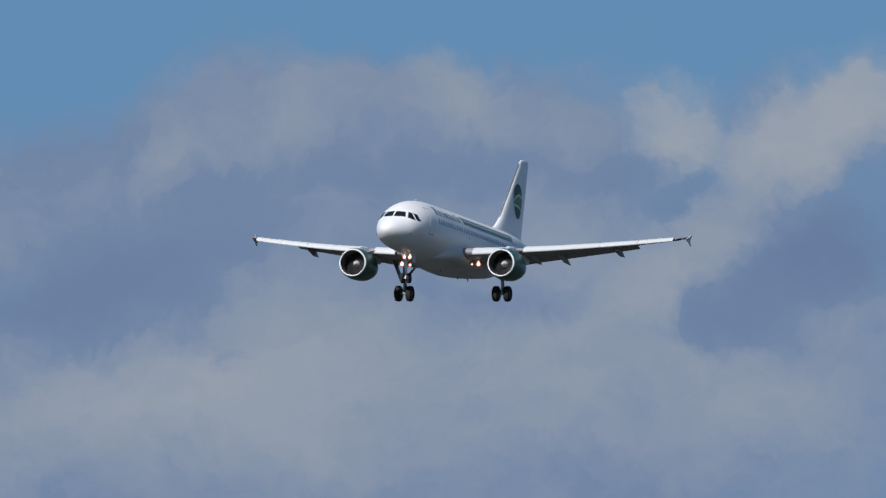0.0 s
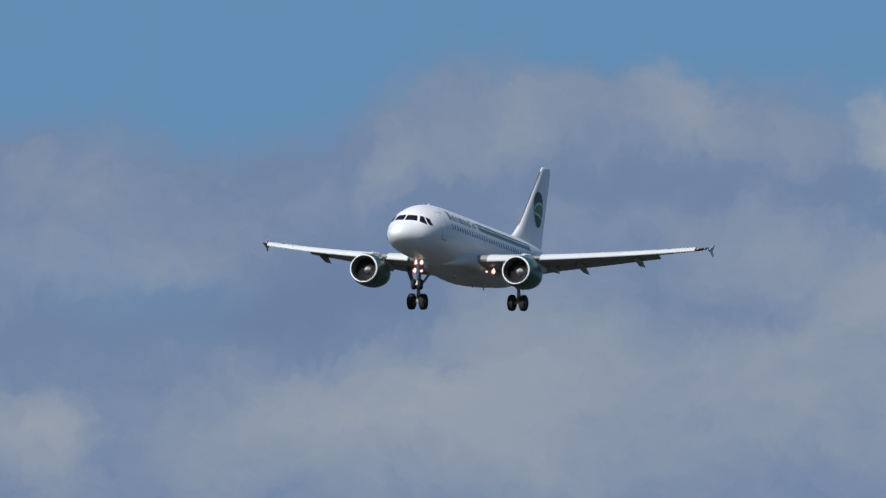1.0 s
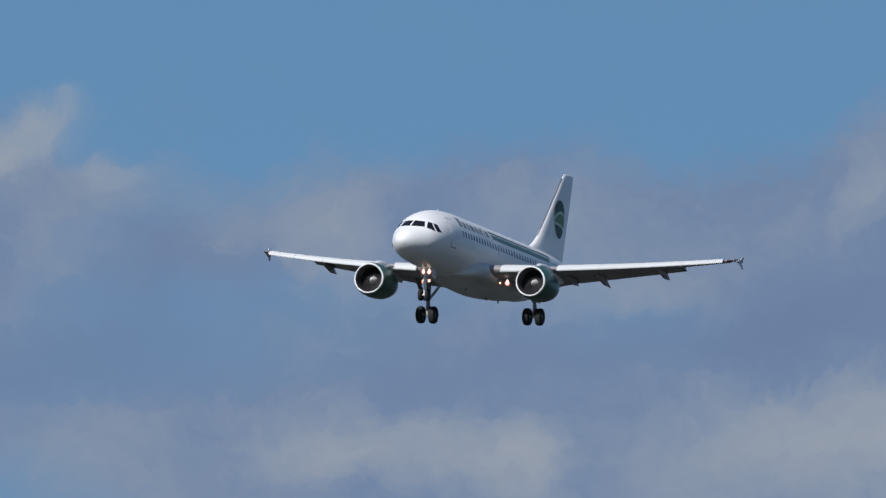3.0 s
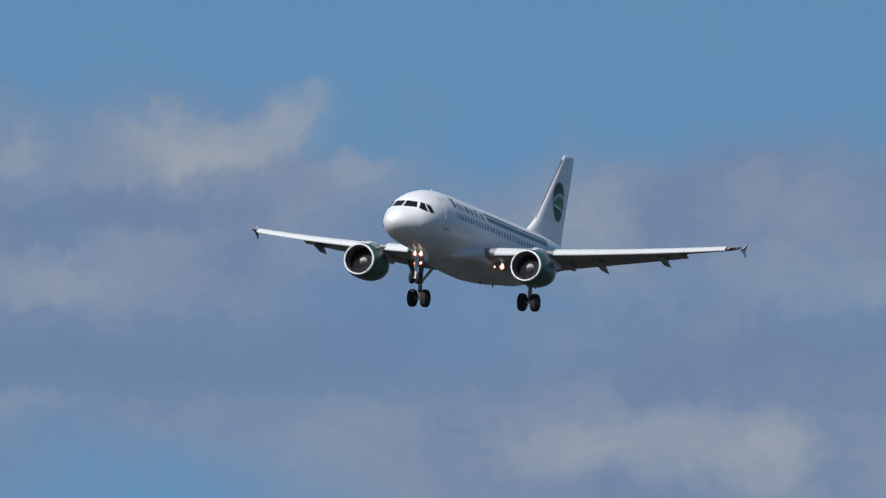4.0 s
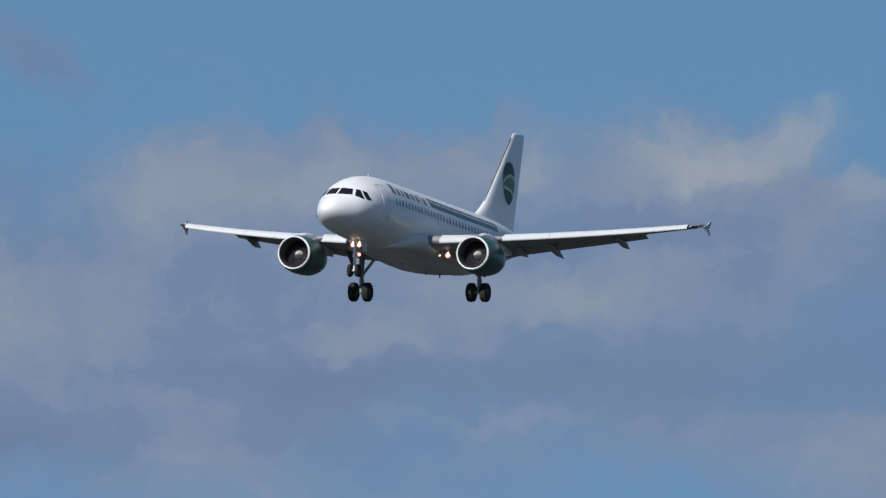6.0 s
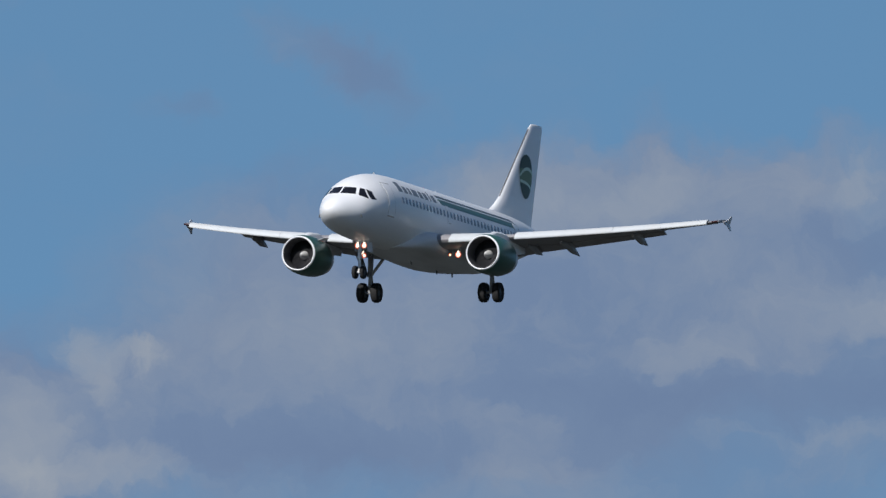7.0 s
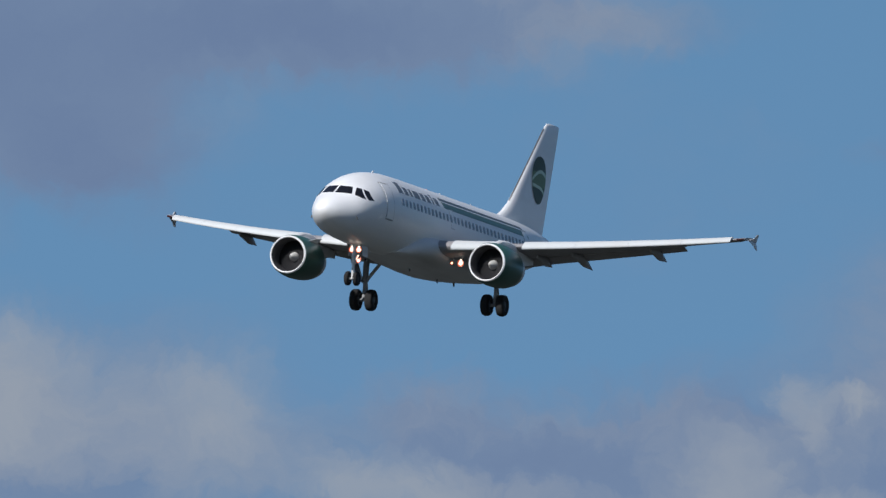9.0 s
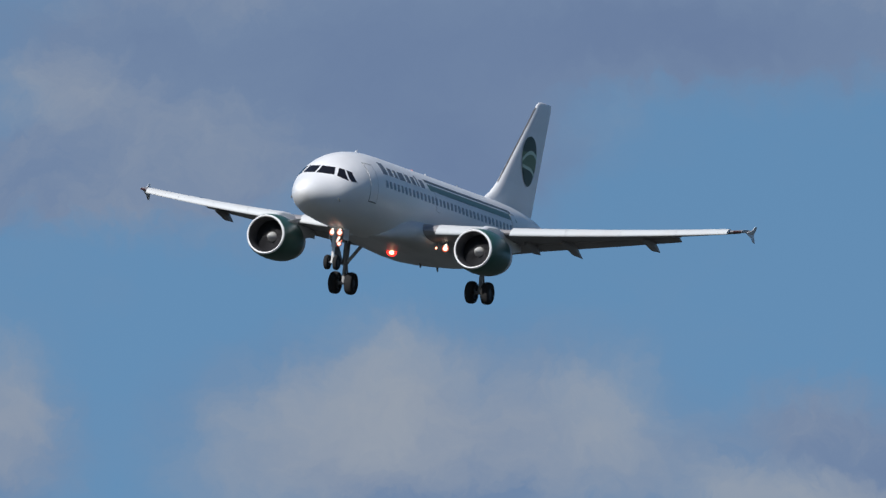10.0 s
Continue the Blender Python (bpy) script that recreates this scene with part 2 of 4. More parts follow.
VEILS_WEST = [
    (-1.20, 3.51, 0.18, 0.08, -40, 0.6, 0.2), (-1.53, 3.47, 0.09, 0.06, 0, 0.3, 0.2), (-1.80, 2.86, 0.55, 0.24, 6, 0.9, 0.4), (-3.05, 3.55, 0.32, 0.22, -30, 0.9, 0.5),
    (-2.48, 3.71, 0.62, 0.16, 0, 1.0, 0.4), (-1.34, 3.27, 0.24, 0.13, 20, 0.35, 0.3), (-3.30, 3.71, 0.80, 0.21, 0, 1.0, 0.6), (-3.60, 3.43, 0.30, 0.11, 0, 0.8, 0.4), (-3.02, 2.92, 0.60, 0.28, 0, 1.0, 0.6),
    (-2.15, 2.90, 0.60, 0.18, 0, 0.9, 0.4), (-1.42, 3.04, 0.42, 0.30, 20, 0.7, 0.4), (-3.78, 2.97, 0.15, 0.19, 0, 0.9, 0.4),
]
LIGHTS_EAST = [
    (2.51, 3.33, 0.12, 0.085, 10, 0.85, 0.5), (2.79, 3.33, 0.21, 0.12, 15, 0.85, 0.6), (2.83, 3.11, 0.22, 0.15, 0, -0.6, 0.3), (2.56, 3.09, 0.34, 0.080, 30, 0.70, 0.3),
    (2.53, 3.20, 0.10, 0.04, 20, -0.3, 0.3), (2.66, 3.27, 0.20, 0.08, 0, 0.35, 0.3), (2.62, 2.97, 0.14, 0.06, 10, -0.4, 0.3), (1.97, 2.86, 0.60, 0.19, 0, 0.7, 0.4), (2.55, 2.81, 0.34, 0.13, 0, 0.35, 0.3),
    (1.45, 2.78, 0.30, 0.15, 0, 0.5, 0.3), (1.60, 3.28, 0.07, 0.08, 60, 0.35, 0.2), (2.13, 3.39, 0.17, 0.075, -15, 0.30, 0.2),
]
LIGHTS_MID = [
    (1.84, 3.33, 0.14, 0.08, 20, 0.3, 0.2), (2.10, 3.25, 0.24, 0.09, 0, -0.25, 0.3), (1.53, 3.04, 0.28, 0.13, -10, -0.4, 0.3), (1.73, 2.91, 0.03, 0.045, 0, -0.4, 0.2),
    (1.04, 3.24, 0.20, 0.08, 0, 0.28, 0.2), (1.66, 3.27, 0.18, 0.08, 20, 0.25, 0.2), (1.06, 3.11, 0.26, 0.13, 0, 0.22, 0.2), (2.28, 3.10, 0.22, 0.11, 0, 0.25, 0.2), (1.85, 3.02, 0.18, 0.09, 0, 0.3, 0.2), (1.00, 2.76, 0.11, 0.10, 0, 0.5, 0.5), (0.28, 3.31, 0.09, 0.05, 0, 0.3, 0.2), (0.66, 3.16, 0.11, 0.15, 0, 0.35, 0.3),
    (0.81, 2.80, 0.30, 0.085, 0, 0.65, 0.5), (1.20, 3.00, 0.50, 0.07, 4, -0.3, 0.3),
]
LIGHTS_CENTRE = [
    (-0.06, 3.35, 0.17, 0.065, -12, 0.46, 0.4), (0.13, 3.37, 0.14, 0.08, 25, 0.60, 0.5), (0.03, 3.325, 0.14, 0.05, 10, 0.4, 0.4), (-0.32, 3.32, 0.08, 0.04, 20, 0.25, 0.3), (-0.31, 3.10, 0.26, 0.07, 5, 0.32, 0.3),
    (0.15, 2.96, 0.85, 0.06, 0, -0.4, 0.3), (-0.42, 2.87, 0.24, 0.04, 0, 0.2, 0.3), (-0.715, 3.31, 0.14, 0.07, 25, 0.26, 0.3), (-0.97, 3.28, 0.24, 0.10, 0, 0.35, 0.3),
    (-0.62, 3.02, 0.15, 0.06, 0, 0.35, 0.3), (-1.15, 3.06, 0.45, 0.10, 10, 0.15, 0.3),
]
LIGHTS_LOW = [(-2.26, 2.86, 0.36, 0.05, 0, 0.35, 0.2), (-2.29, 2.91, 0.07, 0.04, 0, 0.22, 0.2), (0.60, 2.80, 0.14, 0.09, 0, 0.35, 0.3)]
SHADES = [
    (-1.20, 3.51, 0.16, 0.07, -40, -0.42, 0.2), (-1.53, 3.47, 0.07, 0.05, 0, -0.4, 0.2), (-3.00, 3.50, 0.34, 0.22, -30, -0.4, 0.3), (-3.40, 3.66, 0.60, 0.12, 0, -0.25, 0.3), (-2.55, 3.66, 0.50, 0.11, 0, -0.35, 0.3),
    (-2.20, 2.90, 0.30, 0.08, 0, -0.3, 0.3), (-0.20, 3.22, 0.40, 0.05, 5, -0.3, 0.3), (-1.30, 2.86, 0.40, 0.07, 0, -0.3, 0.3), (2.15, 3.00, 0.30, 0.05, 0, -0.2, 0.3),
    (0.30, 3.02, 0.25, 0.10, 0, -0.25, 0.3), (-0.75, 2.95, 0.40, 0.05, 0, -0.25, 0.3),
]
SHADES_EAST = [
    (2.40, 3.23, 0.09, 0.10, 0, -0.25, 0.3), (1.70, 3.20, 0.14, 0.08, 0, -0.12, 0.3), (2.72, 3.06, 0.22, 0.10, 0, -0.3, 0.3), (0.88, 2.94, 0.36, 0.05, 0, -0.15, 0.3), (0.36, 3.12, 0.14, 0.14, 0, -0.3, 0.3),
    (-0.36, 2.94, 0.45, 0.06, 0, -0.3, 0.3), (0.55, 3.08, 0.12, 0.14, 0, -0.2, 0.3), (1.74, 3.10, 0.16, 0.10, 0, -0.2, 0.3), (-2.70, 3.68, 0.55, 0.07, 0, -0.25, 0.3),
]
LIGHTS_WEST = [
    (-1.69, 3.00, 0.07, 0.05, 0, 0.55, 0.4), (-1.60, 3.01, 0.07, 0.028, 0, 0.60, 0.4), (-1.68, 2.94, 0.035, 0.06, 0, 0.30, 0.3), (-1.80, 2.87, 0.11, 0.10, -30, 0.48, 0.4), (-1.75, 2.81, 0.30, 0.06, 0, 0.5, 0.3),
    (-3.04, 3.02, 0.22, 0.17, 0, 0.2, 0.3), (-2.72, 3.03, 0.15, 0.13, 0, 0.08, 0.2), (-2.85, 2.98, 0.28, 0.16, 0, 0.3, 0.2), (-2.42, 2.88, 0.26, 0.06, 0, 0.42, 0.2), (-3.68, 3.60, 0.18, 0.10, 0, 0.40, 0.2),
    (-3.12, 3.05, 0.21, 0.18, 30, 0.33, 0.3), (-3.30, 2.94, 0.30, 0.19, 30, 0.36, 0.3), (-2.82, 2.94, 0.34, 0.17, 0, 0.3, 0.4), (-2.65, 3.04, 0.12, 0.09, 0, 0.12, 0.2), (-3.80, 3.02, 0.12, 0.18, 0, 0.42, 0.3),
]
GAPS = [(0.51, 3.33, 0.11, 0.05, 0, 0.3, 0.3), (-0.10, 2.74, 0.45, 0.11, 0, 0.30, 0.4)]


def sheet_backdrop():
    bm = bmesh.new()
    rings = []
    for i in range(73):
        a = radians(-36 + i)
        rings.append([bm.verts.new((4200 * math.sin(a), 4200 * math.cos(a), z)) for z in (-1.7, 200, 400, 700, 1100)])
    for p, q in zip(rings, rings[1:]):
        for j in range(4):
            bm.faces.new((p[j], p[j + 1], q[j + 1], q[j]))
    me = bpy.data.meshes.new("backdrop")
    bm.to_mesh(me)
    me.materials.append(sky_material())
    ob = new("backdrop", me)
    ob.location = (0, 0, 1.7)
    return tagged(ob, "pale blue sky with slate and grey-white broken cumulus clouds", "sky", kind="structure")


sheet_backdrop()


def ground():
    bm = bmesh.new()
    bmesh.ops.create_circle(bm, cap_ends=True, segments=96, radius=4600)
    me = bpy.data.meshes.new("ground")
    bm.to_mesh(me)
    me.materials.append(DARK_GROUND)
    tagged(new("ground", me), "flat unseen ground reaching the horizon, dark to bounce little light", "ground", kind="structure")


ground()


# ---- mesh helpers ----
def part(name, bm, material, parent, label="", sharp=35):
    bmesh.ops.recalc_face_normals(bm, faces=bm.faces)
    me = bpy.data.meshes.new(name)
    bm.to_mesh(me)
    bm.free()
    for p in me.polygons:
        p.use_smooth = True
    me.set_sharp_from_angle(angle=radians(sharp))
    me.materials.append(material)
    ob = new(name, me)
    ob.parent = parent
    if label:
        tagged(ob, label)
    return ob


def loft(bm, loops, closed=True, caps=True):
    """Skin a row of loops of equal length."""
    vs = [[bm.verts.new(p) for p in lp] for lp in loops]
    k = len(vs[0])
    for a, b in zip(vs, vs[1:]):
        for j in range(k if closed else k - 1):
            f = (a[j], a[(j + 1) % k], b[(j + 1) % k], b[j])
            bm.faces.new(f)
    if caps and closed:
        bm.faces.new(vs[0][::-1])
        bm.faces.new(vs[-1])
    return vs


def tube(bm, p, q, r0, r1=None, seg=14):
    """A round bar from p to q."""
    p, q = Vector(p), Vector(q)
    r1 = r0 if r1 is None else r1
    d = (q - p).normalized()
    s = d.orthogonal().normalized()
    t = d.cross(s)
    ring = lambda c, r: [c + (s * math.cos(i * math.tau / seg) + t * math.sin(i * math.tau / seg)) * r for i in range(seg)]
    loft(bm, [ring(p, r0), ring(q, r1)])


def revolve(bm, profile, origin, axis="X", seg=48, squash=0.0):
    """Turn (distance, radius) pairs about an axis through origin; distance runs aft (-X) or to port (+Y)."""
    o = Vector(origin)
    rings = []
    for d, r in profile:
        lp = []
        for i in range(seg):
            a = i * math.tau / seg
            c, s = math.cos(a) * r, math.sin(a) * r
            if squash and s < 0:
                s *= 1 - squash
            lp.append(o + (Vector((-d, c, s)) if axis == "X" else Vector((c, d, s))))
        rings.append(lp)
    return loft(bm, rings, caps=False)


def slab(bm, quad, thick):
    """A plate from four corners, thickened along its normal."""
    v = [Vector(p) for p in quad]
    nrm = (v[1] - v[0]).cross(v[2] - v[0]).normalized() * thick / 2
    loft(bm, [[p + nrm for p in v], [p - nrm for p in v]])


# ---- the airliner: x forward (16 m behind the nose is 0), y to port, z up from the body's axis ----
BODY = [  # metres behind the nose, half width, top, bottom
    (0.0, 0.02, -0.68, -0.72), (0.06, 0.19, -0.52, -0.90), (0.25, 0.42, -0.34, -1.12), (0.6, 0.69, -0.12, -1.36), (1.1, 0.97, 0.12, -1.58),
    (1.6, 1.20, 0.36, -1.74), (2.1, 1.40, 0.68, -1.86), (2.7, 1.58, 1.06, -1.94), (3.4, 1.73, 1.38, -1.99), (4.3, 1.86, 1.68, -2.03),
    (5.4, 1.94, 1.90, -2.06), (6.8, 1.972, 2.03, -2.07), (8.5, 1.975, 2.07, -2.07), (20.6, 1.975, 2.07, -2.07), (22.4, 1.96, 2.07, -1.95), (24.2, 1.88, 2.07, -1.62),
    (26.2, 1.66, 2.05, -1.08), (28.4, 1.30, 1.97, -0.48), (30.4, 0.92, 1.82, 0.06), (32.2, 0.54, 1.60, 0.52), (33.3, 0.28, 1.38, 0.82), (33.84, 0.14, 1.25, 0.96),
]


def section(a):
    """Half width, top and bottom of the body a metres behind the nose (smooth between stations)."""
    for i in range(len(BODY) - 1):
        if BODY[i][0] <= a <= BODY[i + 1][0]:
            break
    p0, p1, p2, p3 = BODY[max(i - 1, 0)], BODY[i], BODY[i + 1], BODY[min(i + 2, len(BODY) - 1)]
    h = p2[0] - p1[0]
    s = (a - p1[0]) / h
    res = []
    for k in (1, 2, 3):
        d = (p2[k] - p1[k]) / h
        m1 = d if p1 is p0 else 2 / (1 / max(1e-6, abs(d)) + 1 / max(1e-6, abs((p1[k] - p0[k]) / (p1[0] - p0[0])))) * (1 if d > 0 else -1) * (1 if d * (p1[k] - p0[k]) > 0 else 0)
        m2 = d if p3 is p2 else 2 / (1 / max(1e-6, abs(d)) + 1 / max(1e-6, abs((p3[k] - p2[k]) / (p3[0] - p2[0])))) * (1 if d > 0 else -1) * (1 if d * (p3[k] - p2[k]) > 0 else 0)
        res.append((2 * s**3 - 3 * s**2 + 1) * p1[k] + (s**3 - 2 * s**2 + s) * h * m1 + (-2 * s**3 + 3 * s**2) * p2[k] + (s**3 - s**2) * h * m2)
    return res


def skin(a, z, side=1, out=0.0):
    """The body's skin at that station and height, on one side, moved outwards."""
    w, top, bot = section(a)
    zc, hz = (top + bot) / 2, (top - bot) / 2
    c = max(-1.0, min(1.0, (z - zc) / hz))
    y = w * math.sqrt(max(0, 1 - c * c))
    nv = Vector((0, y / (w * w), c / hz)).normalized() * out
    return Vector((16 - a, side * (y + nv.y), z + nv.z))


def skin_yz(y, z, out=0.0):
    """The skin of the nose where it passes y, z."""
    lo, hi = 0.0, 7.0
    for _ in range(40):
        a = (lo + hi) / 2
        w, top, bot = section(a)
        if ((z - (top + bot) / 2) / ((top - bot) / 2)) ** 2 + (y / w) ** 2 > 1:
            lo = a
        else:
            hi = a
    return Vector((16 - a + out * 0.7, y * (1 + out * 0.3), z + out * 0.7))


def skin_patch(name, corners, material, parent, side=1, out=0.012, nu=6, nv=4, front=False, label=""):
    """A thin curved plate on the skin; corners in (station, z) or, on the front, (y, z): two below, two above."""
    (a0, b0), (a1, b1), (a2, b2), (a3, b3) = corners
    bm = bmesh.new()
    grids = []
    for o in (out, -0.03):
        g = []
        for i in range(nu + 1):
            s = i / nu
            row = []
            for j in range(nv + 1):
                t = j / nv
                p = (1 - t) * ((1 - s) * a0 + s * a1) + t * ((1 - s) * a3 + s * a2)
                q = (1 - t) * ((1 - s) * b0 + s * b1) + t * ((1 - s) * b3 + s * b2)
                v = skin_yz(p, q, o) if front else skin(p, q, side, o)
                if front:
                    v.y *= side
                row.append(bm.verts.new(v))
            g.append(row)
        for i in range(nu):
            for j in range(nv):
                bm.faces.new((g[i][j], g[i + 1][j], g[i + 1][j + 1], g[i][j + 1]))
        grids.append(g)
    g, k = grids
    edge = [(i, 0) for i in range(nu)] + [(nu, j) for j in range(nv)] + [(i, nv) for i in range(nu, 0, -1)] + [(0, j) for j in range(nv, 0, -1)]
    for e, f in zip(edge, edge[1:] + edge[:1]):
        bm.faces.new((g[e[0]][e[1]], g[f[0]][f[1]], k[f[0]][f[1]], k[e[0]][e[1]]))
    return part(name, bm, material, parent, label)


def airfoil(chord, thick, n=14):
    """Points (x aft, z) round a cambered section, from the trailing edge over the top."""
    xs = [(1 - math.cos(math.pi * i / n)) / 2 for i in range(n + 1)]
    yt = [5 * thick * (0.2969 * math.sqrt(x) - 0.126 * x - 0.3516 * x * x + 0.2843 * x**3 - 0.1036 * x**4) for x in xs]
    up = [(x * chord, (y * 1.0 + 0.012 * math.sin(math.pi * x)) * chord) for x, y in zip(xs, yt)]
    dn = [(x * chord, (-y * 0.95 + 0.012 * math.sin(math.pi * x)) * chord) for x, y in zip(xs, yt)]
    return up[::-1] + dn[1:-1]


def foil_loop(y, le, chord, z, thick, pitch=0.0, side=1, n=14):
    """One wing section in the airliner's space; pitch in degrees lowers the trailing edge."""
    c, s = math.cos(radians(pitch)), math.sin(radians(pitch))
    return [(16 - (le + x * c + zz * s), side * y, z + zz * c - x * s) for x, zz in airfoil(chord, thick, n)]


def wing_at(y):
    """Leading edge station, chord and height of the wing's section at y."""
    le = 11.05 + (y - 1.97) * math.tan(radians(27.6))
    te = 17.75 + (0.0 if y < 6.4 else (y - 6.4) * 0.278)
    z = -1.28 + (y - 1.97) * math.tan(radians(5.1)) + 0.62 * (max(0, y - 1.97) / 15) ** 2
    return le, te - le, z


def thickness(y):
    return 0.15 - 0.045 * min(1, (y - 1.9) / 6) - (0.015 if y > 13.3 else 0.0)


def twist(y):
    """Incidence in degrees; the outer wing is washed out."""
    return 1.5 - 5.5 * max(0, y - 6.0) / 11 - (2.6 if y > 13.3 else 0.0)


def wing(jet, side):
    w_root = bmesh.new()
    ys = [1.2, 1.97, 3, 4.2, 5.4, 6.4, 7.6, 9, 10.5, 12, 13.28, 13.31, 15, 16.2, 16.78]
    loops = []
    for y in ys:
        le, ch, z = wing_at(y)
        cut = 0.86 if y < 13.3 else 1.0          # behind this the flaps take over
        loops.append(foil_loop(y, le, ch * cut, z, thickness(y) / cut * 0.95, twist(y), side))
    loft(w_root, loops)
    w = part("wing", w_root, GREY, jet, "grey swept wing with slats and flaps lowered")
    # slats, drooped ahead of the leading edge
    for y0, y1 in ((3.0, 5.0), (6.35, 8.86), (8.872, 11.36), (11.372, 13.86), (13.872, 16.2)):
        bm = bmesh.new()
        lp = []
        for i in range(5):
            y = y0 + (y1 - y0) * i / 4
            le, ch, z = wing_at(y)
            c = 0.30 + ch * 0.085
            pts = []
            for k in range(13):                    # outer nose curve
                t = k / 12
                ang = math.pi * (0.18 + 1.05 * t)
                pts.append((c * 0.55 * (1 + math.cos(ang)), c * 0.34 * math.sin(ang)))
            pts += [(c * 0.42, -c * 0.10), (c * 0.75, c * 0.06)]
            d = radians(20)
            ox, oz = le - 0.36 * c - 0.10, z - 0.055 * c - 0.05
            lp.append([(16 - (ox + x * math.cos(d) - zz * math.sin(d) * -1), side * y, oz + zz * math.cos(d) + x * math.sin(d)) for x, zz in pts])
        loft(bm, lp)
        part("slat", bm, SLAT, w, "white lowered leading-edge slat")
    # flaps
    for y0, y1 in ((2.05, 6.37), (6.39, 13.25)):
        bm = bmesh.new()
        lp = []
        for i in range(7):
            y = y0 + (y1 - y0) * i / 6
            le, ch, z = wing_at(y)
            fc = min(1.2, 0.20 * ch + 0.08)
            lp.append(foil_loop(y, le + ch * 0.79, fc, z - 0.02 - ch * 0.8 * math.sin(radians(twist(y))), 0.12, 17 + twist(y), side))
        loft(bm, lp)
        part("flap", bm, GREY, w, "grey trailing-edge flap lowered for landing")
    # aileron line and tip fence
    bm = bmesh.new()
    lp = []
    for y in (13.32, 14.6, 16.1):
        le, ch, z = wing_at(y)
        lp.append(foil_loop(y, le + ch * 0.76, ch * 0.25, z - 0.01 - ch * 0.76 * math.sin(radians(twist(y))), 0.16, twist(y) + 2, side))
    loft(bm, lp)
    part("aileron", bm, GREY, w)
    le, ch, z = wing_at(16.8)
    bm = bmesh.new()
    yy = lambda o: side * (16.84 + o)
    for tip, lean in ((0.44, 0.09), (-0.40, 0.06)):
        z0 = z + 0.004 * (1 if tip > 0 else -1)
        loft(bm, [[(16 - le - 0.55, yy(-0.03), z0), (16 - le - 0.55, yy(0.03), z0), (16 - le - 1.55, yy(0.02), z0), (16 - le - 1.55, yy(-0.02), z0)],
                  [(16 - le - 1.15, yy(lean * 0.5), z + tip * 0.5), (16 - le - 1.15, yy(lean * 0.5 + 0.03), z + tip * 0.5), (16 - le - 1.60, yy(lean * 0.5 + 0.03), z + tip * 0.5), (16 - le - 1.60, yy(lean * 0.5), z + tip * 0.5)],
                  [(16 - le - 1.42, yy(lean), z + tip), (16 - le - 1.42, yy(lean + 0.02), z + tip), (16 - le - 1.66, yy(lean + 0.02), z + tip), (16 - le - 1.66, yy(lean), z + tip)]])
    part("wing_fence", bm, BELLY, w, "arrow-shaped grey wingtip fence")
    bm = bmesh.new()
    loft(bm, [foil_loop(y, wing_at(y)[0] - 0.015, 0.26, wing_at(y)[2] + 0.01, 0.42, 0, side, 8) for y in (16.4, 16.74)])
    part("navigation_light", bm, RED, w, "dark red wingtip light lens")
    # flap track fairings
    for y, length, drop in ((6.3, 2.3, 0.24), (8.05, 3.1, 0.36), (11.92, 2.5, 0.26)):
        le, ch, z = wing_at(y)
        bm = bmesh.new()
        lp = []
        start = le + ch * 0.55 - 0.35
        for i in range(9):
            t = i / 8
            r = (math.sin(math.pi * min(1, t * 0.62 + 0.08)) ** 0.7) * (1 if t < 0.55 else max(0.05, 1 - (t - 0.55) / 0.45) ** 0.8)
            xx = start + length * t
            zz = z - 0.20 - ch * 0.6 * math.sin(radians(twist(y))) - drop * (max(0, t - 0.25) / 0.75) ** 1.3 * 1.25
            lp.append([(16 - xx, side * (y + 0.17 * r * math.cos(k * math.tau / 10)), zz + 0.30 * r * math.sin(k * math.tau / 10)) for k in range(10)])
        loft(bm, lp)
        part("flap_fairing", bm, GREY, w, "grey canoe-shaped flap track fairing")
    return w


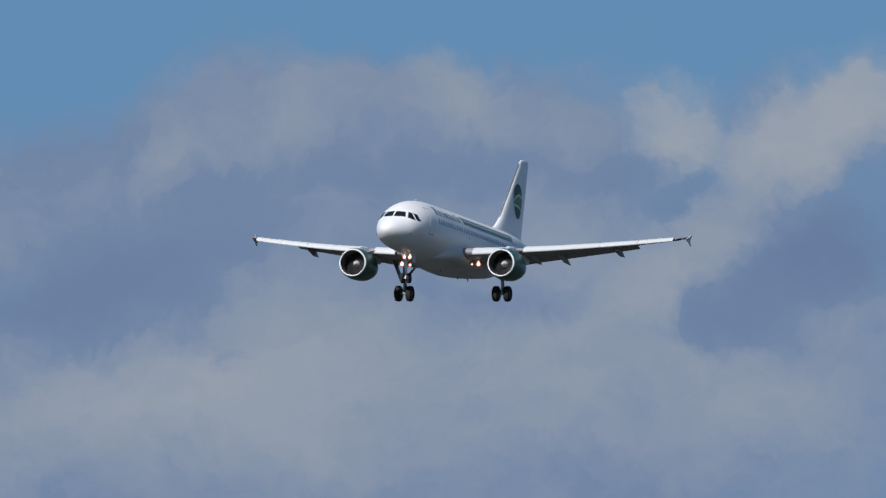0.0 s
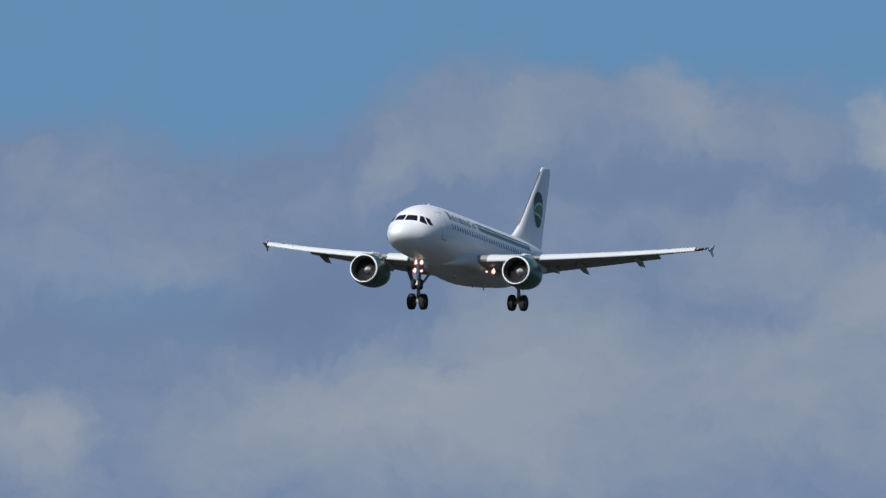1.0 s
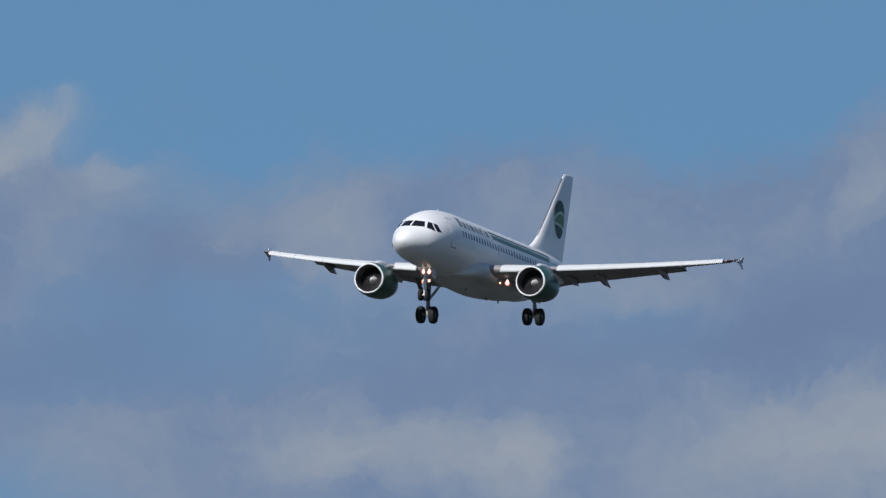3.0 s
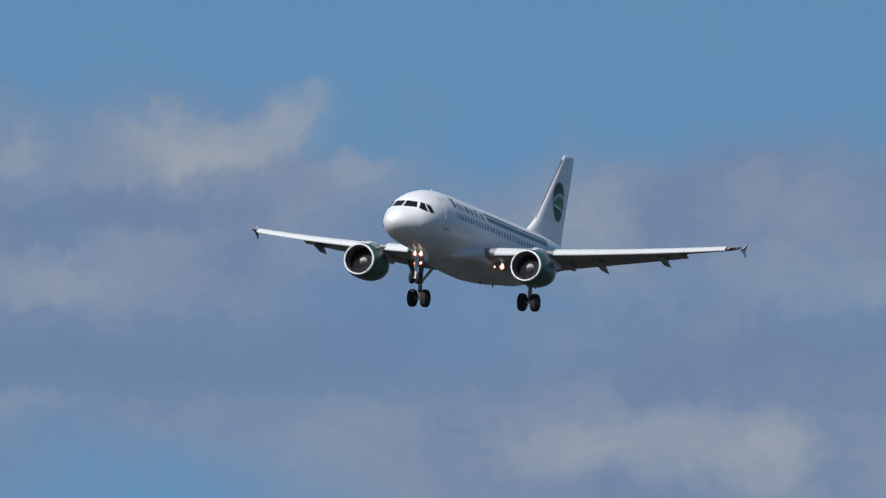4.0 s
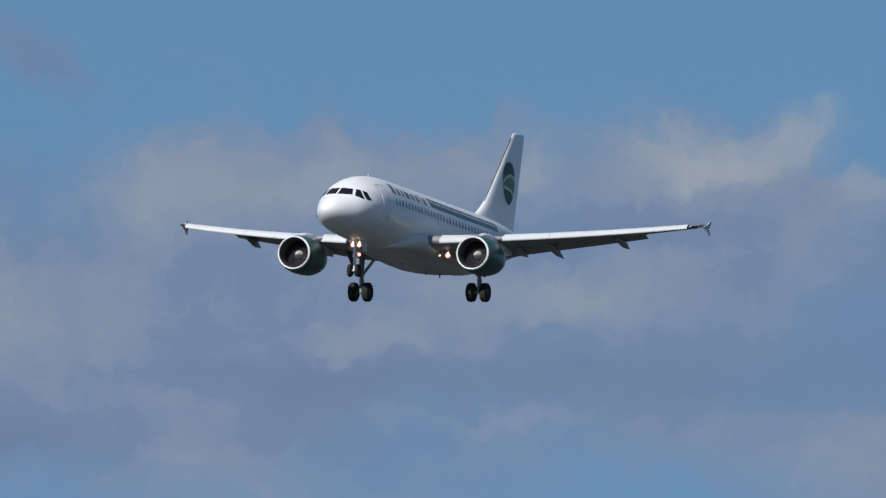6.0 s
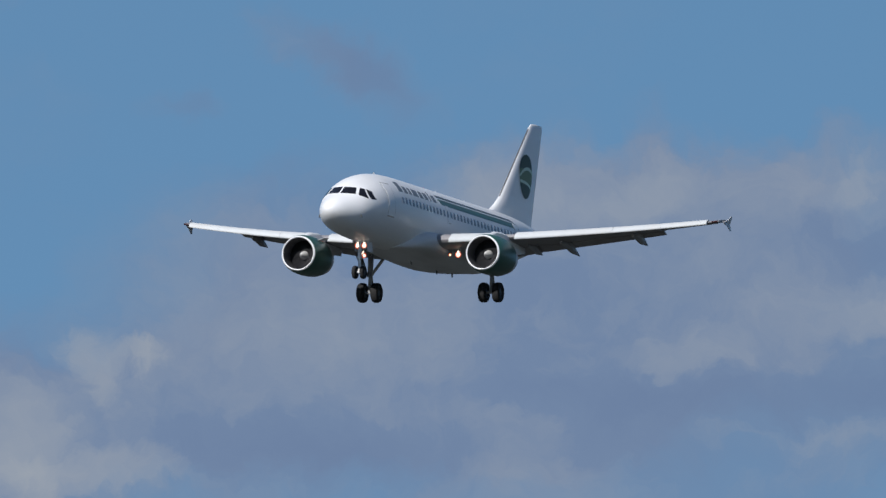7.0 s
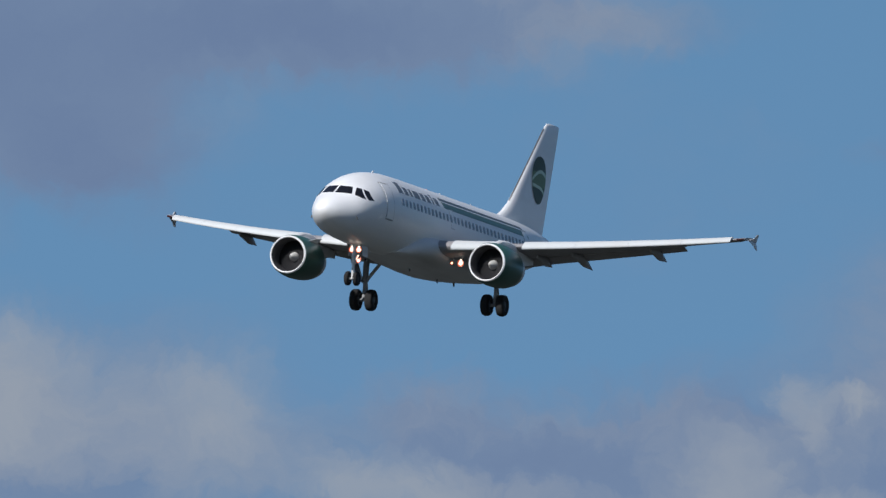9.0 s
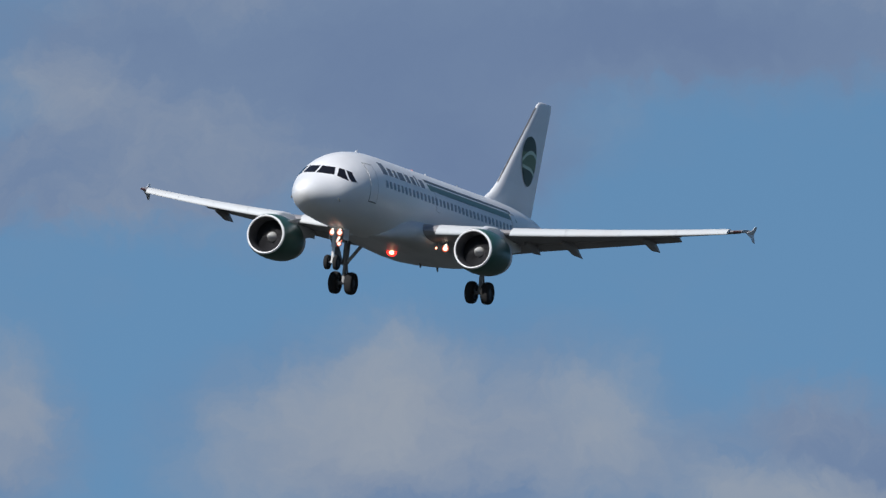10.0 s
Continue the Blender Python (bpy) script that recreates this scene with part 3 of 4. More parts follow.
def engine(jet, side):
    o = (16 - 9.65, side * 5.75, -2.20)
    e_bm = bmesh.new()
    outer = [(0.10, 1.045), (0.3, 1.11), (0.7, 1.16), (1.3, 1.185), (2.0, 1.16), (2.6, 1.10), (3.2, 0.95), (3.35, 0.90), (3.33, 0.86), (2.8, 0.92)]
    revolve(e_bm, outer, o, squash=0.03)
    e = part("engine", e_bm, GREEN, jet, "dark green turbofan nacelle hung under the wing")
    bm = bmesh.new()
    lip = [(0.10, 1.047), (0.03, 1.02), (0.0, 0.985), (0.015, 0.955), (0.05, 0.935)]
    revolve(bm, lip, o, squash=0.03)
    part("intake_lip", bm, METAL, e, "bright bare-metal intake ring")
    bm = bmesh.new()
    revolve(bm, [(2.62, 1.082), (2.65, 1.088), (3.2, 0.956), (3.36, 0.908), (3.36, 0.89)], o, squash=0.03)
    part("fan_nozzle", bm, BELLY, e, "pale grey fan nozzle ring")
    bm = bmesh.new()
    revolve(bm, [(0.05, 0.934), (0.2, 0.895), (0.5, 0.865), (0.95, 0.87), (1.25, 0.87)], o)
    part("intake_duct", bm, DUCT, e, "dark grey intake liner")
    bm = bmesh.new()
    for k in range(36):
        a = k * math.tau / 36
        loops = []
        for r, tw, c in ((0.26, 30, 0.15), (0.5, 45, 0.17), (0.86, 62, 0.19)):
            ca, sa = math.cos(a), math.sin(a)
            tx, tt = math.cos(radians(tw)) * c / 2, math.sin(radians(tw)) * c / 2
            lp = []
            for sx, off in ((1, 0.006), (-1, 0.006), (-1, -0.006), (1, -0.006)):
                tang = sx * tt + off
                lp.append((o[0] - 1.02 - sx * tx, o[1] + ca * r - sa * tang, o[2] + sa * r + ca * tang))
            loops.append(lp)
        loft(bm, loops)
    revolve(bm, [(1.2, 0.87), (1.2, 0.02)], o)
    part("fan", bm, DARKMETAL, e, "dark metal fan blades")
    bm = bmesh.new()
    revolve(bm, [(0.46, 0.01), (0.50, 0.06), (0.62, 0.13), (0.82, 0.21), (1.02, 0.27), (1.1, 0.27)], o, seg=24)
    part("spinner", bm, SPINNER, e, "pale grey fan spinner cone")
    bm = bmesh.new()
    revolve(bm, [(2.7, 0.72), (3.3, 0.66), (4.0, 0.50), (4.45, 0.40), (4.43, 0.36), (4.2, 0.36)], o, seg=32)
    part("core_cowl", bm, HOT, e, "heat-stained metal exhaust cowl")
    bm = bmesh.new()
    revolve(bm, [(4.1, 0.27), (4.5, 0.22), (4.95, 0.04), (4.97, 0.0)], o, seg=24)
    part("exhaust_plug", bm, HOT, e)
    # strake on the inboard side, its sunlit highlight put into a pale colour and larger size
    bm = bmesh.new()
    slab(bm, [(o[0] - 0.9, o[1] - side * 0.80, o[2] + 0.88), (o[0] - 2.1, o[1] - side * 0.80, o[2] + 0.87), (o[0] - 2.1, o[1] - side * 1.05, o[2] + 1.16), (o[0] - 1.5, o[1] - side * 0.98, o[2] + 1.08)], 0.03)
    part("strake", bm, BELLY, e, "nacelle strake, enlarged and paled for the sun on it")
    # pylon
    bm = bmesh.new()
    le, ch, z = wing_at(5.75)
    lp = []
    for a, top, bot, hw in ((10.6, -1.02, -1.3, 0.06), (11.3, -0.78, -1.3, 0.20), (12.3, -0.72, -1.4, 0.22), (13.2, -0.8, -1.5, 0.22), (14.6, -1.1, -1.75, 0.2), (16.2, -1.2, -1.5, 0.06)):
        lp.append([(16 - a, side * (5.75 + sx * hw * f), zz) for sx, zz, f in ((-1, bot, 1), (1, bot, 1), (1, top - 0.08, 1), (0.5, top, 1), (-0.5, top, 1), (-1, top - 0.08, 1))])
    loft(bm, lp)
    part("pylon", bm, WHITE, e, "white engine pylon")
    return e


def wheel(bm_parent, name, x, y, z, r, w):
    bm = bmesh.new()
    pr = [(-w / 2, r * 0.55), (-w / 2, r * 0.80), (-w * 0.42, r * 0.93), (-w * 0.25, r * 0.99), (0, r), (w * 0.25, r * 0.99), (w * 0.42, r * 0.93), (w / 2, r * 0.80), (w / 2, r * 0.55)]
    revolve(bm, pr, (x, y, z), "Y", 32)
    ty = part(name, bm, RUBBER, bm_parent, "black rubber tyre")
    bm = bmesh.new()
    revolve(bm, [(-w * 0.38, 0.01), (-w * 0.40, r * 0.2), (-w * 0.30, r * 0.4), (-w * 0.47, r * 0.56), (w * 0.47, r * 0.56), (w * 0.30, r * 0.4), (w * 0.40, r * 0.2), (w * 0.38, 0.01)], (x, y, z), "Y", 24)
    rim = part("rim", bm, DARKMETAL, bm_parent)
    return ty, rim


def main_gear(jet, side):
    x, y, z = 16 - 16.11, side * 3.80, -3.76
    bm = bmesh.new()
    tube(bm, (x, y, -1.35), (x, y, -2.75), 0.17, 0.16)
    tube(bm, (x, y, -2.75), (x, y, z), 0.10)
    tube(bm, (x, y - 0.42, z), (x, y + 0.42, z), 0.09)
    tube(bm, (x, y, -2.75), (x, y, -2.62), 0.20)
    g = part("main_gear", bm, GEARSHADED, jet, "lowered main landing gear leg, grey darkened for the wing's shade")
    bm = bmesh.new()
    tube(bm, (x, y - side * 0.05, -2.75), (x + 0.05, y - side * 0.95, -1.60), 0.09)
    part("side_brace", bm, STEEL, g)
    bm = bmesh.new()
    tube(bm, (x - 0.2, y, -2.65), (x - 0.42, y, -3.15), 0.05)
    tube(bm, (x - 0.42, y, -3.15), (x - 0.12, y, z + 0.08), 0.05)
    part("torque_link", bm, STEEL, g)
    bm = bmesh.new()
    slab(bm, [(x + 0.55, y + side * 0.85, -1.30), (x - 0.45, y + side * 0.85, -1.30), (x - 0.38, y + side * 0.24, -2.80), (x + 0.42, y + side * 0.24, -2.80)], 0.05)
    part("gear_door", bm, GREY, g, "grey gear leg door")
    for d in (-0.44, 0.44):
        wheel(g, "tyre", x, y + d, z, 0.585, 0.43)
    return g


def nose_gear(jet):
    x, z = 16 - 5.07, -3.86
    bm = bmesh.new()
    tube(bm, (x + 0.05, 0, -1.9), (x, 0, -3.05), 0.12)
    tube(bm, (x, 0, -3.05), (x - 0.03, 0, z), 0.085)
    tube(bm, (x, -0.24, z), (x, 0.24, z), 0.055)
    tube(bm, (x, 0, -3.05), (x, 0, -2.95), 0.15)
    g = part("nose_gear", bm, GEARSUNLIT, jet, "lowered nose landing gear leg with lit lamps")
    bm = bmesh.new()
    tube(bm, (x - 0.02, 0.10, -3.0), (x - 1.15, 0.20, -1.95), 0.05)
    tube(bm, (x - 0.02, -0.10, -3.0), (x - 1.15, -0.20, -1.95), 0.05)
    part("drag_brace", bm, STEEL, g)
    for s in (-1, 1):
        bm = bmesh.new()
        slab(bm, [(x - 0.15, s * 0.34, -1.98), (x - 0.95, s * 0.34, -1.98), (x - 0.90, s * 0.40, -2.62), (x - 0.2, s * 0.40, -2.62)], 0.03)
        part("gear_door", bm, BELLY, g, "pale grey nose gear door hanging open")
        wheel(g, "tyre", x, s * 0.25, z, 0.385, 0.22)
        lamp(g, "takeoff_light", (x + 0.14, s * 0.20 + 0.09, -2.32), 0.115, LAMP)
    lamp(g, "taxi_light", (x + 0.13, 0.32, -2.90), 0.085, LAMP)
    return g


def lamp(parent, name, p, r, material):
    """A lamp: a lit lens, a glowing ring for its orange halo and a metal housing behind it."""
    low = parent.parent is None
    bm = bmesh.new()
    revolve(bm, [(0.0, r * 1.5), (0.12, r * 1.2), (0.2, 0.02)], p, seg=20)
    if low:
        tube(bm, (p[0] - 0.12, p[1], p[2] + r), (p[0] - 0.22, p[1], p[2] + r + 0.35), 0.05, 0.07, 10)
    h = part(name, bm, STEEL, parent, "unlit lamp in a metal housing" if material is GLASS else "lit lamp in a metal housing")
    host = h if low else parent
    bm = bmesh.new()
    revolve(bm, [(0.012, r * 0.99), (0.0, r * 1.45)], p, seg=20)
    if material is GLASS:
        part("lamp_ring", bm, STEEL, host, "unlit reflector rim")
    else:
        part("lamp_ring", bm, LAMP_HALO, host, "glowing orange ring standing in for the lamp's halo")
    bm = bmesh.new()
    revolve(bm, [(-0.03, 0.01), (-0.02, r * 0.6), (0.01, r)], p, seg=20)
    part("lamp_lens", bm, material, host, "unlit dark lens" if material is GLASS else "glowing warm white lens")
    if r > 0.1:                                    # a narrower cap above the main lens, glowing for the lit housing
        bm = bmesh.new()
        revolve(bm, [(-0.02, 0.01), (-0.015, r * 0.35), (0.01, r * 0.58)], (p[0], p[1], p[2] + r * 1.25), seg=16)
        revolve(bm, [(0.01, r * 0.58), (0.10, r * 0.5), (0.14, 0.01)], (p[0], p[1], p[2] + r * 1.25), seg=16)
        part("lamp_cap", bm, material, host, "small glowing cap standing for the lit lamp housing")
    return h


def airliner():
    jet = new("airliner")
    tagged(jet, "white twin-engine airliner with green engines, landing gear lowered, in flight", "airplane")
    # body
    bm = bmesh.new()
    stations = [0.0, 0.02, 0.06, 0.12, 0.2, 0.3, 0.45, 0.6, 0.8] + [1.0 + 0.2 * i for i in range(30)] + [7.5 + i for i in range(13)] + [20.6 + 0.4 * i for i in range(33)] + [33.84]
    loops = []
    for a in stations:
        w, top, bot = section(a)
        zc, hz = (top + bot) / 2, (top - bot) / 2
        loops.append([(16 - a, w * math.sin(k * math.tau / 64), zc + hz * math.cos(k * math.tau / 64)) for k in range(64)])
    loft(bm, loops)
    body = part("fuselage", bm, WHITE, jet, "glossy white tubular fuselage", 60)
    # wing-body fairing
    bm = bmesh.new()
    lp = []
    for a, hw, zt, zb in ((8.6, 0.7, -1.85, -2.03), (9.2, 1.45, -1.35, -2.07), (9.8, 1.98, -0.95, -2.09), (10.6, 2.24, -0.74, -2.12), (11.6, 2.34, -0.62, -2.18), (13.0, 2.36, -0.60, -2.28), (15.5, 2.36, -0.64, -2.38), (17.5, 2.30, -0.85, -2.38), (19.0, 2.0, -1.2, -2.30), (20.2, 1.5, -1.5, -2.2), (21.2, 0.8, -1.75, -2.05)):
        zc, hz = (zt + zb) / 2, (zt - zb) / 2
        lp.append([(16 - a, hw * math.copysign(abs(math.cos(k * math.tau / 32)) ** 0.6, math.cos(k * math.tau / 32)), zc + hz * math.copysign(abs(math.sin(k * math.tau / 32)) ** 0.75, math.sin(k * math.tau / 32))) for k in range(32)])
    loft(bm, lp)
    part("belly_fairing", bm, BELLY, jet, "pale grey bulging wing root fairing", 50)
    # cockpit windows
    for s in (1, -1):
        skin_patch("windscreen", ((0.05, 0.32), (0.86, 0.32), (0.70, 0.74), (0.05, 0.77)), GLASS, body, s, front=True, label="black glossy windscreen pane")
        skin_patch("side_window", ((0.99, 0.28), (1.44, 0.115), (1.08, 0.69), (0.86, 0.735)), GLASS, body, s, front=True, label="black glossy cockpit side pane")
        skin_patch("side_window", ((1.51, 0.105), (1.64, 0.135), (1.36, 0.60), (1.14, 0.68)), GLASS, body, s, front=True, label="black glossy cockpit side pane")
        # doors
        for a0, a1, z0, z1, nm in ((4.62, 5.46, -0.60, 1.28, "door"), (24.6, 25.35, -0.45, 1.30, "door")):
            skin_patch("door_seam", ((a0 - 0.04, z0 - 0.06), (a1 + 0.04, z0 - 0.06), (a1 + 0.04, z1 + 0.04), (a0 - 0.04, z1 + 0.04)), SEAM, body, s, 0.004, 4, 12)
            skin_patch(nm, ((a0, z0), (a1, z0), (a1, z1), (a0, z1)), WHITE, body, s, 0.012, 4, 12, label="white cabin door, closed")
        skin_patch("exit_seam", ((13.55, 0.0), (14.1, 0.0), (14.1, 1.04), (13.55, 1.04)), SEAM, body, s, 0.004, 3, 6)
        skin_patch("overwing_exit", ((13.57, 0.02), (14.08, 0.02), (14.08, 1.02), (13.57, 1.02)), WHITE, body, s, 0.010, 3, 6)
        # cabin windows
        a = 6.55
        while a < 24.2:
            skin_patch("cabin_window", ((a, 0.34), (a + 0.25, 0.34), (a + 0.25, 0.70), (a, 0.70)), PANE, body, s, 0.016, 2, 4)
            a += 0.533
        # plain bars in place of the airline's name, then the cheat line
        a = 6.5
        for wdt, tall in ((0.62, 0.72), (0.5, 0.50), (0.36, 0.5), (0.78, 0.5), (0.5, 0.5), (0.52, 0.5), (0.2, 0.66), (0.52, 0.5)):
            skin_patch("name_bar", ((a, 1.02), (a + wdt * 1.02, 1.02), (a + wdt * 1.02, 1.02 + tall * 0.8), (a, 1.02 + tall * 0.8)), NAME, body, s, 0.008, 3, 5, label="dark plain lettering bar")
            a += wdt * 1.02 + 0.25
        skin_patch("stripe", ((13.05, 1.0), (25.6, 0.98), (25.2, 1.30), (12.85, 1.32)), GREEN, body, s, 0.008, 40, 4, label="dark green cheat line")
        skin_patch("stripe", ((12.8, 1.40), (25.0, 1.38), (24.7, 1.50), (12.75, 1.54)), LETTER, body, s, 0.008, 40, 3, label="thin dark cheat line")
        # static ports and sensors
        bm = bmesh.new()
        p = skin(1.9, -0.95, s, 0.0)
        slab(bm, [p + Vector((0.07, 0, 0.08)), p + Vector((-0.07, 0, 0.07)), p + Vector((-0.09, s * 0.06, -0.10)), p + Vector((0.03, s * 0.06, -0.09))], 0.03)
        part("pitot_probe", bm, SEAM, body)
    # wings, engines, gear
    for s in (1, -1):
        w = wing(jet, s)
        engine(jet, s)
        main_gear(jet, s)
        lamp(jet, "landing_light", (16 - 12.85, s * 2.97, -1.93), 0.125, LAMP)
        lamp(jet, "turnoff_light", (16 - 12.75, s * 2.50, -1.95), 0.055, LAMP_DIM if s > 0 else GLASS)
    nose_gear(jet)
    # fin
    bm = bmesh.new()
    lp = []
    for z, le, te, th in ((1.4, 24.0, 31.3, 0.07), (1.95, 24.05, 31.4, 0.07), (2.15, 24.75, 31.45, 0.085), (2.5, 25.45, 31.5, 0.095), (3.0, 26.15, 31.6, 0.097), (4.0, 27.1, 31.8, 0.095), (6.0, 28.95, 32.2, 0.09), (7.72, 30.5, 32.55, 0.09), (7.88, 30.75, 32.55, 0.07), (7.93, 31.1, 32.5, 0.03)):
        lp.append([(16 - (le + x), zz, z) for x, zz in airfoil(te - le, th)])
    loft(bm, lp)
    fin = part("tail_fin", bm, WHITE, jet, "tall white tail fin with a green round emblem", 50)
    bm = bmesh.new()
    lp = []
    for z, le in ((3.1, 26.26), (4.0, 27.1), (6.0, 28.95), (7.55, 30.35)):
        lp.append([(16 - le - 0.016, -0.042, z), (16 - le - 0.002, -0.026, z), (16 - le + 0.010, -0.010, z), (16 - le + 0.010, 0.010, z), (16 - le - 0.002, 0.026, z), (16 - le - 0.016, 0.042, z)])
    loft(bm, lp)
    part("leading_edge", bm, EDGE, fin, "dark grey metal leading edge strip")
    bm = bmesh.new()
    lp = []
    for z, te in ((1.9, 31.4), (4.0, 31.8), (6.0, 32.2), (7.7, 32.53)):
        c = (te - (25.25 + (z - 2.1) * 0.93)) * 0.30
        lp.append([(16 - (te - c), -0.05 * c - 0.015, z), (16 - te - 0.01, -0.012, z), (16 - te - 0.01, 0.012, z), (16 - (te - c), 0.05 * c + 0.015, z)])
    loft(bm, lp)
    part("rudder", bm, WHITE, fin)
    for s in (1, -1):
        emblem(fin, s)
    # tailplane
    for s in (1, -1):
        bm = bmesh.new()
        loft(bm, [foil_loop(y, le, ch, z, 0.10, -2, s) for y, le, ch, z in ((0.2, 27.9, 4.0, 0.78), (1.0, 28.35, 3.7, 0.86), (3.5, 30.0, 2.5, 1.12), (6.1, 31.6, 1.35, 1.40), (6.22, 31.85, 1.1, 1.41))])
        part("tailplane", bm, GREY, jet, "grey horizontal tailplane")
    # aerials and beacon housings
    for a, z in ((6.5, 2.02), (16.1, 2.07), (20.6, 2.07)):
        bm = bmesh.new()
        loft(bm, [[(16 - a, -0.02, z - 0.02), (16 - a - 0.3, -0.01, z - 0.02), (16 - a - 0.3, 0.01, z - 0.02), (16 - a, 0.02, z - 0.02)], [(16 - a - 0.18, -0.01, z + 0.14), (16 - a - 0.32, -0.005, z + 0.14), (16 - a - 0.32, 0.005, z + 0.14), (16 - a - 0.18, 0.01, z + 0.14)]])
        part("aerial", bm, WHITE, jet, "white blade aerial")
    for a, z in ((12.8, -2.26), (16.8, -2.37), (19.2, -2.27)):
        bm = bmesh.new()
        loft(bm, [[(16 - a, -0.02, z + 0.05), (16 - a - 0.3, -0.01, z + 0.05), (16 - a - 0.3, 0.01, z + 0.05), (16 - a, 0.02, z + 0.05)], [(16 - a - 0.18, -0.01, z - 0.22), (16 - a - 0.32, -0.005, z - 0.22), (16 - a - 0.32, 0.005, z - 0.22), (16 - a - 0.18, 0.01, z - 0.22)]])
        part("aerial", bm, SEAM, jet, "dark blade aerial under the belly")
    bm = bmesh.new()
    loft(bm, [[(16 - 14.4 + r * math.cos(k * math.tau / 16), r * math.sin(k * math.tau / 16), z) for k in range(16)] for r, z in ((0.10, 2.05), (0.09, 2.11), (0.06, 2.15), (0.02, 2.17))])
    part("crown_beacon", bm, LENS, jet, "pale red beacon dome on the crown")
    bm = bmesh.new()
    tube(bm, (3.05, 0, -2.20), (3.05, 0, -2.31), 0.14, 0.12, 20)
    part("beacon_base", bm, BELLY, jet, "pale round beacon mount under the belly")
    return jet


def beacon(jet):
    """A beacon on an added drum that makes it flash: its lit red face swings out of the belly mount."""
    bm = bmesh.new()
    # The red ring is as wide as the beacon's glow, beyond the lens itself.
    revolve(bm, [(-0.16, 0.12), (-0.155, 0.18), (-0.12, 0.27)], (0, 0, 0), seg=20)
    lens = bm
    bm = bmesh.new()
    revolve(bm, [(-0.116, 0.272), (-0.06, 0.18), (0.0, 0.08), (0.02, 0.01)], (0, 0, 0), seg=20)
    drum = part("beacon_drum", bm, SEAM, jet, "added drum that turns the beacon's lit red face out to flash")
    part("beacon_lens_glow", lens, BEACON_RED, drum, "red beacon lens widened to the size of its glow")
    bm = bmesh.new()
    revolve(bm, [(-0.18, 0.01), (-0.16, 0.119)], (0, 0, 0), seg=20)
    part("beacon_bulb", bm, BEACON_CORE, drum, "bright beacon bulb")
    return drum


def emblem(fin, s):
    """A round emblem: a dark green disc, a lighter middle and two pale bands."""
    cx, cz, rx, rz = 16 - 29.8, 4.66, 1.10, 1.32

    def patch(name, material, lift, f, label):
        bm = bmesh.new()
        for k in (lift, -0.03):
            vs = []
            for i in range(-16, 17):
                zz = i / 16
                lo, hi = f(zz, math.sqrt(max(0.0, 1 - zz * zz)))
                if hi - lo < 1e-4:
                    hi = lo + 1e-4
                row = []
                for j in range(9):
                    px, pz = cx + rx * (lo + (hi - lo) * j / 8), cz + zz * rz
                    row.append(bm.verts.new((px, s * (fin_half(px, pz) + k), pz)))
                vs.append(row)
            for a, b in zip(vs, vs[1:]):
                for j in range(8):
                    bm.faces.new((a[j], a[j + 1], b[j + 1], b[j]))
        part(name, bm, material, fin, label)

    def band(name, material, lift, zmid, tall, label):
        """An S-curved band across the disc."""
        bm = bmesh.new()
        for k in (lift, -0.03):
            vs = []
            for j in range(17):
                t = j / 8 - 1
                row = []
                for i in range(5):
                    zz = zmid(t) + tall(t) * (i / 2 - 1)
                    zz = max(-0.98, min(0.98, zz))
                    px, pz = cx + rx * t * math.sqrt(max(0.02, 1 - zz * zz)), cz + zz * rz
                    row.append(bm.verts.new((px, s * (fin_half(px, pz) + k), pz)))
                vs.append(row)
            for a, b in zip(vs, vs[1:]):
                for i in range(4):
                    bm.faces.new((a[i], a[i + 1], b[i + 1], b[i]))
        part(name, bm, material, fin, label)

    patch("emblem_disc", EMBLEM, 0.014, lambda z, h: (-h, h), "dark green round emblem")
    band("emblem_middle", GREEN_LIGHT, 0.020, lambda t: 0.02 - 0.04 * t, lambda t: 0.34, "lighter green middle of the emblem")
    band("emblem_band", BAND, 0.026, lambda t: 0.36 - 0.28 * t * t - 0.12 * t, lambda t: 0.075, "pale green curved line")
    band("emblem_band", BAND, 0.026, lambda t: -0.29 + 0.05 * t - 0.16 * max(0.0, -t) ** 2, lambda t: 0.065, "pale green curved line")


def fin_half(x, z):
    """Half thickness of the fin at that place."""
    a = 16 - x
    le = 25.25 + (z - 2.1) * 0.93
    te = 31.4 + (z - 2.0) * 0.2
    c = te - le
    t = min(1, max(0.001, (a - le) / c))
    th = 0.097
    return c * (5 * th * (0.2969 * math.sqrt(t) - 0.126 * t - 0.3516 * t * t + 0.2843 * t**3 - 0.1036 * t**4) + 0.012 * math.sin(math.pi * t))


jet = airliner()
beacon_drum = beacon(jet)


